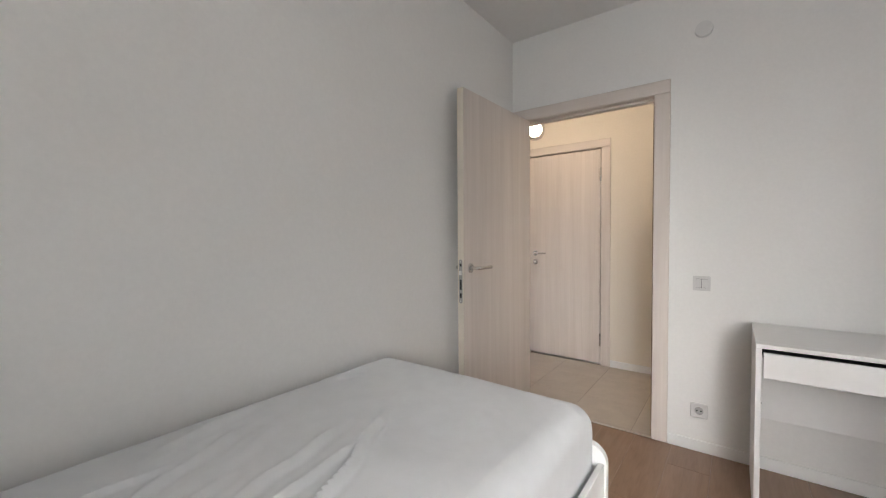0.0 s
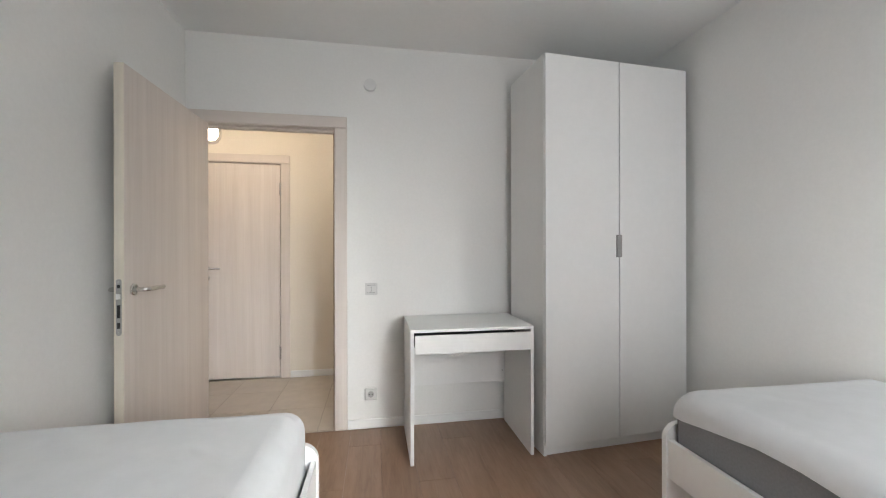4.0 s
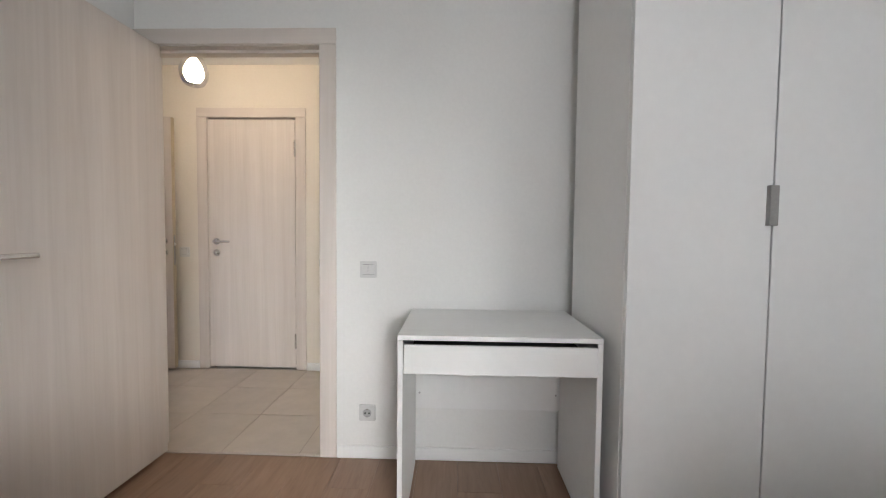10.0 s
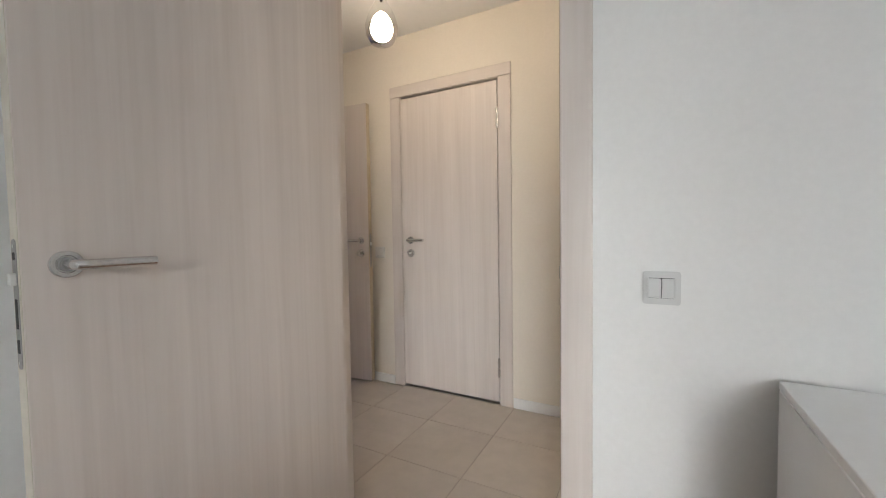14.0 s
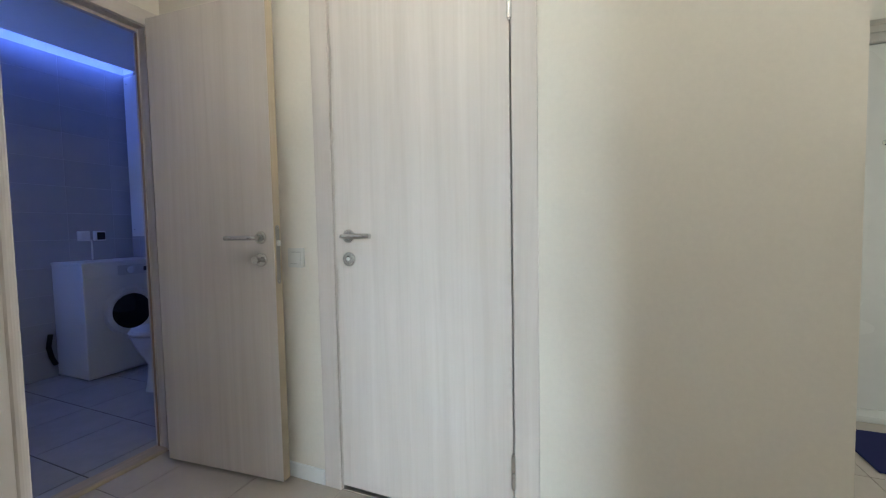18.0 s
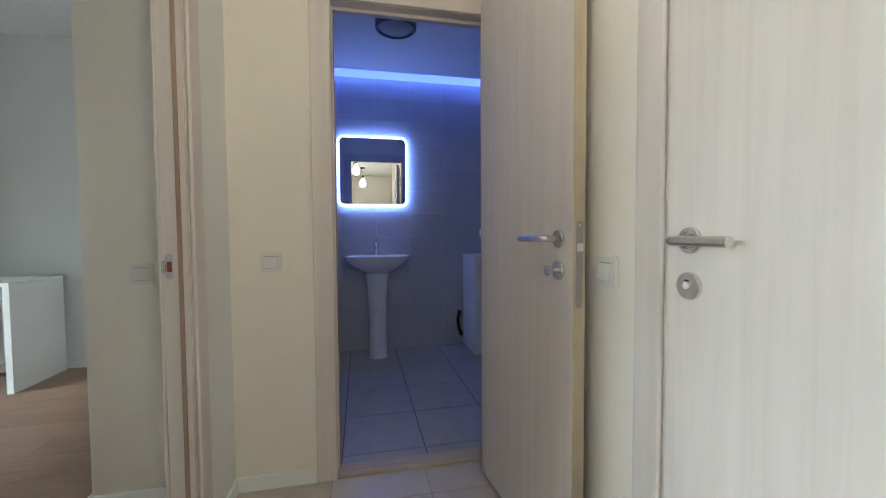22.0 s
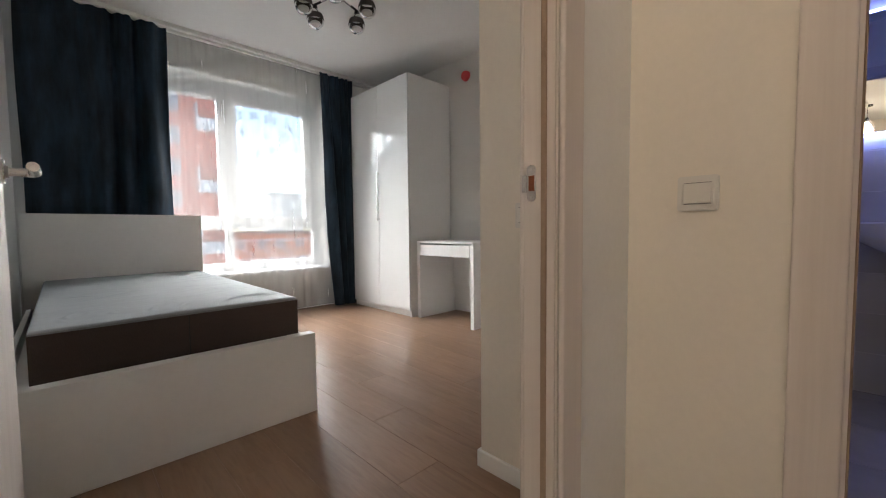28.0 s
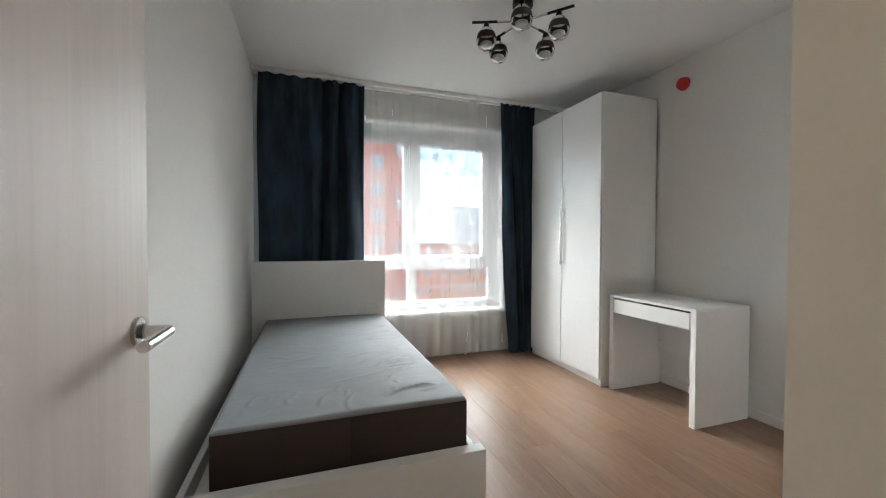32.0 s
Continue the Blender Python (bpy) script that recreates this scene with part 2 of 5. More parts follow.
BROWN = mat("dark_brown_ticking", (0.064, 0.042, 0.035), 0.85, size=160, grain=0.25, bump=0.3, stretch=(3, 3, 0.5))
VELVET = mat("petrol_velvet", (0.017, 0.044, 0.076), 0.8, size=4, colour2=(0.004, 0.012, 0.024), stretch=(3, 3, 0.7), bump=0.3, fine=60)
bsdf = VELVET.node_tree.nodes["Principled BSDF"]
bsdf.inputs["Sheen Weight"].default_value, bsdf.inputs["Sheen Roughness"].default_value = 0.2, 0.35
bsdf.inputs["Sheen Tint"].default_value = (0.12, 0.24, 0.36, 1)
SHEER = sheer_cloth("sheer_voile")
GLASS = see_through("window_glass", (0.64, 0.66, 0.665), 0.02, 1.45)
RED = mat("red_plastic", (0.62, 0.035, 0.04), 0.4, grain=0.1)
CERAMIC = mat("white_ceramic", (0.80, 0.80, 0.80), 0.1, grain=0.01, coat=0.5)
NAVY = mat("navy_mat", (0.008, 0.014, 0.12), 0.95, size=220, grain=0.5, bump=0.6)
MIRROR = mat("mirror_silver", (0.86, 0.88, 0.88), 0.015, metal=1.0, grain=0.01)
LED = glow("mirror_led", (0.28, 0.36, 1.0), 1.3)
COVE = glow("ceiling_led", (0.16, 0.23, 1.0), 1.4)
BULB = glow("warm_bulb", (1.0, 0.805, 0.60), 4.0)
CLEAR = see_through("clear_glass", (0.97, 0.96, 0.94), 0.02, 1.4)
SMOKED = see_through("smoked_glass", (0.80, 0.78, 0.77), 0.04, 1.25)
BAND = mat("dark_smoked_band", (0.11, 0.095, 0.09), 0.25, grain=0.15, size=20)
FROST = mat("frosted_glass", (0.75, 0.75, 0.74), 0.35, grain=0.02)
BRICK_RED = mat("red_facade", (0.70, 0.165, 0.115), 0.85, size=3, grain=0.15, stain=0.1)
ORANGE = mat("orange_facade", (0.74, 0.27, 0.13), 0.85, size=3, grain=0.15, stain=0.1)
CREAM = mat("cream_facade", (0.68, 0.66, 0.62), 0.85, size=2, grain=0.1)
PANE_FAR = mat("far_window_pane", (0.26, 0.29, 0.33), 0.12, grain=0.1)
SNOWY = mat("yard", (0.30, 0.29, 0.28), 0.95, size=0.3, grain=0.3)
ROOFING = mat("roofing", (0.18, 0.17, 0.17), 0.9, size=2, grain=0.2)
PALE = mat("pale_facade_trim", (0.78, 0.78, 0.77), 0.8, grain=0.08)
FLAKE = mat("window_sticker", (0.72, 0.78, 0.82), 0.5, grain=0.05)


# ---- builders ----
def box(bm, x0, x1, y0, y1, z0, z1, bevel=0.0, seg=1):
    g = bmesh.ops.create_cube(bm, size=1)
    bmesh.ops.scale(bm, vec=(x1 - x0, y1 - y0, z1 - z0), verts=g["verts"])
    bmesh.ops.translate(bm, vec=((x0 + x1) / 2, (y0 + y1) / 2, (z0 + z1) / 2), verts=g["verts"])
    if bevel:
        es = list({e for v in g["verts"] for e in v.link_edges})
        bmesh.ops.bevel(bm, geom=es, offset=bevel, segments=seg, affect="EDGES", profile=0.5)
    return bm


def cyl(bm, a, b, r, seg=20, r2=None):
    a, b = Vector(a), Vector(b)
    m = Matrix.Translation((a + b) / 2) @ (b - a).to_track_quat("Z", "Y").to_matrix().to_4x4()
    bmesh.ops.create_cone(bm, cap_ends=True, segments=seg, radius1=r, radius2=r if r2 is None else r2, depth=(b - a).length, matrix=m)
    return bm


def ball(bm, c, r, sx=1, sy=1, sz=1, seg=20):
    bmesh.ops.create_uvsphere(bm, u_segments=seg, v_segments=max(8, seg // 2 + 2), radius=r, matrix=Matrix.Translation(c) @ Matrix.Diagonal((sx, sy, sz, 1)))
    return bm


def tube(bm, pts, r, seg=14):
    for a, b in zip(pts, pts[1:]):
        cyl(bm, a, b, r, seg)
    for p in pts[1:-1]:
        ball(bm, p, r * 1.0, seg=seg)
    return bm


def lathe(bm, prof, c=(0, 0, 0), seg=32, sx=1, sy=1):
    """A solid of revolution about z from (radius, height) pairs."""
    rings = []
    for r, z in prof:
        rings.append([bm.verts.new((c[0] + sx * r * math.cos(2 * math.pi * k / seg), c[1] + sy * r * math.sin(2 * math.pi * k / seg), c[2] + z)) for k in range(seg)])
    for p, q in zip(rings, rings[1:]):
        for k in range(seg):
            bm.faces.new((p[k], p[(k + 1) % seg], q[(k + 1) % seg], q[k]))
    return bm


def plate(bm, outline, depth):
    """An outline in x and z, drawn out along y."""
    f = bm.faces.new([bm.verts.new((x, 0, z)) for x, z in outline])
    e = bmesh.ops.extrude_face_region(bm, geom=[f])
    bmesh.ops.translate(bm, vec=(0, depth, 0), verts=[v for v in e["geom"] if isinstance(v, bmesh.types.BMVert)])
    bmesh.ops.recalc_face_normals(bm, faces=bm.faces)
    return bm


def rounded(x0, x1, z0, z1, r, n=6, corners=(1, 1, 1, 1)):
    """Outline of a rectangle whose corners (bottom left, bottom right, top right, top left) are rounded."""
    out = []
    for (cx, cz, a0), on in zip(((x0 + r, z0 + r, 180), (x1 - r, z0 + r, 270), (x1 - r, z1 - r, 0), (x0 + r, z1 - r, 90)), corners):
        if on:
            out += [(cx + r * math.cos(radians(a0 + 90 * k / n)), cz + r * math.sin(radians(a0 + 90 * k / n))) for k in range(n + 1)]
        else:
            out.append((x0 if a0 in (180, 90) else x1, z0 if a0 in (180, 270) else z1))
    return out


def mesh_of(name, bm, material, smooth=False):
    me = bpy.data.meshes.new(name)
    bm.normal_update()
    bm.to_mesh(me)
    bm.free()
    me.materials.append(material)
    if smooth:
        for p in me.polygons:
            p.use_smooth = True
        me.set_sharp_from_angle(angle=radians(40))
    return me


def part(name, bm, material, parent, label="", smooth=True):
    ob = new(name, mesh_of(name, bm, material, smooth))
    ob.parent = parent
    return tagged(ob, label)


def thing(name, place, label, category, group="", turn=0, kind=""):
    e = new(name)
    e.empty_display_size = 0.1
    e.matrix_world = placed(pose(*place, 0, 0, turn))
    return tagged(e, label, category, group, kind)


def solo(name, bm, material, label="", category="", kind="", smooth=False, group=""):
    bm.transform(placed(Matrix.Identity(4)))
    return tagged(new(name, mesh_of(name, bm, material, smooth)), label, category, group, kind)


B = bmesh.new
ORIGIN = [0.0, 0.0]
PLAN_TWO = (-0.03, 0.052)


def origin(x, y):
    """Where the plan that follows is laid out from."""
    ORIGIN[0], ORIGIN[1] = x, y


def placed(m):
    return Matrix.Translation((ORIGIN[0], ORIGIN[1], 0)) @ m


def boxes(*list_of):
    bm = bmesh.new()
    for b in list_of:
        box(bm, *b)
    return bm


# ---- structure ----
ZC1, ZCH, ZCB, ZT = 2.60, 2.44, 2.46, 2.72
D1, D2, DB, DH = (-0.985, -0.130), (-2.045, -1.265), (3.565, 4.242), (-1.450, -0.740)
HEAD = 2.025


def wall(name, label, *bs, paint=PAINT):
    return solo(name, boxes(*bs), paint, label, "wall", "structure")


wall("wall_shared", "white painted wall between the two bedrooms", (-1.15, -1.04, -0.568, 3.17, 0, ZT))
wall("wall_bedroom_door", "white painted wall with the doorway to the hall",
     (-1.15, D1[0] - 0.02, 3.17, 3.27, 0, ZT), (D1[1] + 0.02, 2.16, 3.17, 3.27, 0, ZT), (D1[0] - 0.02, D1[1] + 0.02, 3.17, 3.27, HEAD + 0.02, ZT))
wall("wall_east", "plain white painted bedroom wall", (2.16, 2.26, -0.568, 3.27, 0, ZT))
wall("wall_hall_north", "painted hall wall with a closed door",
     (-2.44, DH[0] - 0.02, 4.365, 4.445, 0, ZT), (DH[1] + 0.02, 0.124, 4.365, 4.445, 0, ZT), (DH[0] - 0.02, DH[1] + 0.02, 4.365, 4.445, HEAD + 0.02, ZT), paint=CREAM_PAINT)
wall("wall_entry_side", "painted wall beside the entrance", (0.044, 0.124, 4.445, 5.80, 0, ZT), paint=CREAM_PAINT)
wall("wall_entrance", "painted wall round the entrance door",
     (0.024, 0.51, 5.80, 6.05, 0, ZT), (1.49, 1.80, 5.80, 6.05, 0, ZT), (0.51, 1.49, 5.80, 6.05, 2.075, ZT), paint=CREAM_PAINT)
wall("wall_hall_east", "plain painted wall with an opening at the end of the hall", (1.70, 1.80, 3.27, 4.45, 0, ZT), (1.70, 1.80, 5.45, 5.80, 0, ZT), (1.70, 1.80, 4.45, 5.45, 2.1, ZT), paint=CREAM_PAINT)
# unseen wall added close behind the lamp to shut out sky light
wall("wall_sky_stop", "plain unseen wall added to keep sky light out of the hall opening", (1.86, 1.94, 4.30, 5.60, 0, ZT), (1.80, 1.86, 4.30, 4.38, 0, ZT), (1.80, 1.86, 5.52, 5.60, 0, ZT), paint=CREAM_PAINT)
wall("wall_closet_back", "plain wall behind the closed door", (-2.44, 0.044, 5.25, 5.33, 0, ZT))

origin(*PLAN_TWO)
W1, W2, WZ = (0.55, 1.75), (-3.55, -1.62), (0.44, 2.33)
wall("wall_facade", "white painted outer wall under and beside the windows",
     (-4.45, W2[0], -0.97, -0.62, 0, ZT), (W2[1], W1[0], -0.97, -0.62, 0, ZT), (W1[1], 2.29, -0.97, -0.62, 0, ZT),
     (W2[0], W2[1], -0.97, -0.62, 0, WZ[0]), (W1[0], W1[1], -0.97, -0.62, 0, WZ[0]),
     (W2[0], W2[1], -0.97, -0.62, WZ[1], ZT), (W1[0], W1[1], -0.97, -0.62, WZ[1], ZT))
wall("wall_west", "plain white painted wall behind wardrobe and desk", (-4.45, -4.35, -0.62, 2.734, 0, ZT))
wall("wall_niche", "white painted wall between bedroom and bathroom", (-4.35, -2.49, 2.654, 2.734, 0, ZT))
wall("wall_bedroom_two_door", "white painted wall with the second bedroom doorway",
     (-2.41, D2[0] - 0.02, 3.08, 3.16, 0, ZT), (D2[1] + 0.02, -1.12, 3.08, 3.16, 0, ZT), (D2[0] - 0.02, D2[1] + 0.02, 3.08, 3.16, HEAD + 0.02, ZT))
wall("wall_bath_door", "painted hall wall with the bathroom doorway",
     (-2.49, -2.41, 2.654, DB[0] - 0.02, 0, ZT), (-2.49, -2.41, DB[1] + 0.02, 5.19, 0, ZT), (-2.49, -2.41, DB[0] - 0.02, DB[1] + 0.02, HEAD + 0.02, ZT), paint=CREAM_PAINT)
wall("wall_bath_back", "bathroom wall behind the tiles", (-4.38, -4.29, 2.734, 5.33, 0, ZT))
wall("wall_bath_north", "bathroom end wall", (-4.29, -2.41, 5.19, 5.33, 0, ZT))
solo("ceiling_bedroom_two", boxes((-4.35, -1.12, -0.62, 2.654, ZC1, ZC1 + 0.05), (-2.41, -1.12, 2.654, 3.08, ZC1, ZC1 + 0.05)), CEIL, "smooth white bedroom ceiling", "ceiling", "structure")
solo("ceiling_bath", boxes((-4.16, -2.49, 2.734, 5.19, ZCB, ZCB + 0.05)), CEIL, "smooth white bathroom ceiling with a light slot", "ceiling", "structure")
origin(0, 0)
solo("ceiling_bedroom", boxes((-1.04, 2.16, -0.568, 3.17, ZC1, ZC1 + 0.05)), CEIL, "smooth white bedroom ceiling", "ceiling", "structure")
solo("ceiling_hall", boxes((-2.44, 1.70, 3.27, 4.365, ZCH, ZCH + 0.05), (-2.44, -1.15, 3.212, 3.27, ZCH, ZCH + 0.05), (0.124, 1.70, 4.365, 5.80, ZCH, ZCH + 0.05)), CEIL, "smooth white hall ceiling", "ceiling", "structure")
solo("roof_slab", boxes((-4.60, 2.40, -1.0, 6.15, ZT, ZT + 0.2)), CEIL, "concrete slab above the ceilings", "slab", "structure")
# screed given a dark brown that stands for shade in the plank joints
solo("floor_slab", boxes((-4.60, 2.40, -1.0, 6.15, -0.25, -0.014)), GROUND_DARK, "screed under the floors", "slab", "structure")


# ---- window units ----
def window(name, x0, x1, label):
    """A plastic window: frame, two upper sashes, a lower row of fixed panes, sill."""
    w = thing(name, ((x0 + x1) / 2, -0.80, WZ[0]), label, "window", kind="structure")
    h, a, b = WZ[1] - WZ[0], x0 - (x0 + x1) / 2, x1 - (x0 + x1) / 2
    zs, mid, f = 0.49, 0.012, 0.10
    part("window_frame", boxes((a, a + f, -0.035, 0.035, 0, h, 0.004), (b - f, b, -0.035, 0.035, 0, h, 0.004), (a + f, b - f, -0.035, 0.035, 0, f, 0.004),
                               (a + f, b - f, -0.035, 0.035, h - f, h, 0.004), (mid - 0.035, mid + 0.035, -0.035, 0.035, f, h - f, 0.004),
                               (a + f, mid - 0.035, -0.035, 0.035, zs - 0.05, zs + 0.03, 0.004), (mid + 0.035, b - f, -0.035, 0.035, zs - 0.05, zs + 0.03, 0.004)), PVC, w, smooth=False)
    for p, q, k, j in ((a + f, mid - 0.035, 0.085, 0.05), (mid + 0.035, b - f, 0.05, 0.085)):
        s = part("sash", boxes((p + 0.002, p + k, -0.02, 0.05, zs + 0.032, h - f - 0.002, 0.006), (q - j, q - 0.002, -0.02, 0.05, zs + 0.032, h - f - 0.002, 0.006),
                               (p + k, q - j, -0.02, 0.05, zs + 0.032, zs + 0.085, 0.006), (p + k, q - j, -0.02, 0.05, h - f - 0.085, h - f - 0.002, 0.006)), PVC, w, smooth=False)
        g = part("pane", boxes((p + k - 0.002, q - j + 0.002, 0.0, 0.006, zs + 0.083, h - f - 0.083)), GLASS, s, smooth=False)
        g.visible_shadow = False
        g = part("pane", boxes((p, q, -0.004, 0.002, f, zs - 0.049)), GLASS, w, smooth=False)
        g.visible_shadow = False
    part("handle", tube(B(), [(mid - 0.07, 0.05, 1.05), (mid - 0.07, 0.085, 1.05), (mid - 0.07, 0.09, 0.93)], 0.009), PLASTIC, w)
    part("window_sill", boxes((a + 0.001, b - 0.001, 0.036, 0.26, -0.0, 0.024, 0.006)), PVC, w, smooth=False)
    return w


origin(*PLAN_TWO)
window("window_1", *W1, "white plastic window with two sashes and low panes")
win2 = window("window_2", *W2, "white plastic window with snowflake stickers on its glass")


origin(0, 0)


def door_frame(name, m, w, depth, label, hinge_low=True):
    """Jambs, stops and casings round an opening; local x runs along it, y = 0 is the face that the leaf closes to."""
    d = thing(name, (0, 0, 0), label, "door", kind="structure")
    d.matrix_world = placed(m)
    c, k = 0.085, 0.012
    for x0, x1 in ((-0.018, 0.0), (w, w + 0.018)):
        part("jamb", boxes((x0, x1, -depth + 0.001, -0.001, 0, HEAD)), CASING, d, smooth=False)
    part("head_jamb", boxes((-0.018, w + 0.018, -depth + 0.001, -0.001, HEAD, HEAD + 0.018)), CASING_H, d, smooth=False)
    for x0, x1 in ((0.0, 0.006), (w - 0.006, w)):
        part("stop", boxes((x0, x1, -depth + 0.004, -0.048, 0, HEAD - 0.014)), CASING, d, smooth=False)
    for x0, x1 in ((0.006, 0.0105), (w - 0.0105, w - 0.006)):
        part("seal", boxes((x0, x1, -0.060, -0.0465, 0, HEAD - 0.019, 0.002)), SEAL, d, "brown rubber seal", smooth=False)
    part("head_stop", boxes((0, w, -depth + 0.004, -0.048, HEAD - 0.014, HEAD)), CASING_H, d, smooth=False)
    for y0, y1 in ((0.0, k), (-depth - k, -depth)):
        part("casing", boxes((-c, -0.002, y0, y1, 0, HEAD + 0.002, 0.005, 3)), CASING, d, smooth=False)
        part("casing", boxes((w + 0.002, w + c, y0, y1, 0, HEAD + 0.002, 0.005, 3)), CASING, d, smooth=False)
        part("head_casing", boxes((-c, w + c, y0, y1, HEAD + 0.002, HEAD + 0.078, 0.005, 3)), CASING_H, d, smooth=False)
    return d


def lever(parent, x, z, side, dir_x, lock=""):
    """A lever handle on a rosette on the face y = 0 (side 1) or y = -0.04 (side -1)."""
    y0 = 0.0 if side > 0 else -0.04
    ring = lathe(B(), [(0.0, 0.0), (0.0262, 0.0), (0.0262, 0.0065), (0.0245, 0.0085), (0.0175, 0.0088), (0.0165, 0.0070), (0.0, 0.0070)], seg=32)
    ring.transform(Matrix.Translation((x, y0, z)) @ pose(0, 0, 0, -90 * side, 0, 0))
    hnd = part("handle", ring, STEEL, parent, "brushed steel lever handle")
    part("collar", cyl(B(), (x, y0 + side * 0.006, z), (x, y0 + side * 0.014, z), 0.0135, 24), DULL_STEEL, hnd)
    part("lever", tube(B(), [(x, y0 + side * 0.012, z), (x, y0 + side * 0.043, z), (x + dir_x * 0.004, y0 + side * 0.051, z), (x + dir_x * 0.014, y0 + side * 0.055, z), (x + dir_x * 0.130, y0 + side * 0.055, z)], 0.0098, 20), STEEL, hnd)
    if lock:
        disc = lathe(B(), [(0.0, 0.0), (0.0275, 0.0), (0.0275, 0.0070), (0.0255, 0.0092), (0.0, 0.0094)], seg=32)
        disc.transform(Matrix.Translation((x, y0, z - 0.090)) @ pose(0, 0, 0, -90 * side, 0, 0))
        es = part("lock_rosette", disc, STEEL, parent)
        if lock == "knob":
            part("turn_knob", cyl(cyl(B(), (x, y0 + side * 0.009, z - 0.090), (x, y0 + side * 0.02, z - 0.090), 0.008, 16), (x, y0 + side * 0.02, z - 0.090), (x, y0 + side * 0.042, z - 0.090), 0.011, 24, 0.016), STEEL, es)
        else:
            part("release_nut", cyl(B(), (x, y0 + side * 0.009, z - 0.089), (x, y0 + side * 0.0125, z - 0.089), 0.0072, 6), SATIN_STEEL, es)
            part("slot", boxes((x - 0.005, x + 0.006, y0 + side * 0.0094 - 0.0008, y0 + side * 0.0094 + 0.0008, z - 0.0805, z - 0.0775)), DARK, es, smooth=False)


def leaf(door, m, w, s, lock_front="", lock_back="", label="pale wood-grain veneer leaf", top=2.012, zh=1.04, edge=None, knuckle=-0.051):
    """A flush leaf: hinge edge at x = 0, free edge at x = s * w, seen face at y = 0."""
    a, b = (0, w) if s > 0 else (-w, 0)
    ob = part("leaf", boxes((a, b, -0.04, 0, 0.02, top, 0.0015)), CASING, door, label, smooth=False)
    ob.matrix_local = door.matrix_world.inverted() @ placed(m)
    x = s * (w - 0.062)
    lever(ob, x, zh, 1, -s, lock_front)
    lever(ob, x, zh, -1, -s, lock_back)
    e = s * w
    part("edge_band", boxes((min(e, e + s * 0.0012), max(e, e + s * 0.0012), -0.039, -0.001, 0.021, top - 0.001)), edge or EDGE_PALE, ob, "bare banded edge of the leaf", smooth=False)
    bm = plate(B(), rounded(-0.0105, 0.0105, zh - 0.19, zh + 0.05, 0.0100, 6), -0.0014)
    bm.transform(Matrix.Translation((e + s * 0.0013, -0.020, 0)) @ pose(0, 0, 0, 0, 0, 90 * s))
    lp = part("latch_plate", bm, DULL_STEEL, ob, "long steel latch plate", smooth=False)
    for z in (-0.178, 0.038):
        part("screw", cyl(B(), (e + s * 0.0022, -0.020, zh + z), (e + s * 0.0036, -0.020, zh + z), 0.0036, 12), CHROME, lp)
    for z0, z1 in ((0.012, 0.026), (-0.115, -0.06), (-0.16, -0.135)) if not lock_front else ():
        part("slot", boxes((min(e, e + s * 0.0033), max(e, e + s * 0.0033), -0.026, -0.014, zh + z0, zh + z1)), DARK, lp, smooth=False)
    part("latch", boxes((min(e, e + s * 0.012), max(e, e + s * 0.012), -0.027, -0.013, zh - 0.035, zh - 0.012, 0.002)), SATIN_STEEL, ob, smooth=False)
    for z in (0.24, 1.78):
        bm = bmesh.new()
        for a0, a1 in ((-0.055, -0.002), (0.002, 0.055)):
            cyl(bm, (-s * 0.004, knuckle, z + a0), (-s * 0.004, knuckle, z + a1), 0.0085, 14)
        for a0, a1 in ((-0.062, -0.055), (0.055, 0.062)):
            cyl(bm, (-s * 0.004, knuckle, z + a0), (-s * 0.004, knuckle, z + a1), 0.0055, 12)
        part("hinge", bm, STEEL, ob)
    return ob


door_1 = door_frame("door_1", pose(D1[1], 3.17, 0, 0, 0, 180), D1[1] - D1[0], 0.10, "open pale wood-grain door of the first bedroom")
leaf(door_1, pose(-0.897, 3.150, 0, 0, 0, -91.0), 0.815, 1)
origin(*PLAN_TWO)
door_2 = door_frame("door_2", pose(D2[1], 3.08, 0, 0, 0, 180), D2[1] - D2[0], 0.08, "open pale wood-grain door of the second bedroom")
leaf(door_2, pose(-1.255, 3.045, 0, 0, 0, 89.8), 0.83, -1, zh=1.003)
door_3 = door_frame("door_3", pose(-2.41, DB[1], 0, 0, 0, -90), DB[1] - DB[0], 0.08, "open pale wood-grain bathroom door")
leaf(door_3, pose(-2.302, 4.180, 0, 0, 0, 185.0), 0.640, -1, "knob", "slot", edge=EDGE_TAN)
origin(0, 0)
door_4 = door_frame("door_4", pose(DH[1], 4.365, 0, 0, 0, 180), DH[1] - DH[0], 0.08, "closed pale wood-grain door in the hall")
leaf(door_4, pose(DH[1] - 0.005, 4.363, 0, 0, 0, 180), DH[1] - DH[0] - 0.009, 1, "slot", "knob", knuckle=0.011)
part("threshold", boxes((0.0, DH[1] - DH[0], -0.079, 0.01, 0.0005, 0.009, 0.003)), STEEL, door_4, "flat metal threshold strip", smooth=False)
HOLE = mat("raw_wood_hole", (0.30, 0.09, 0.03), 0.8, grain=0.4)
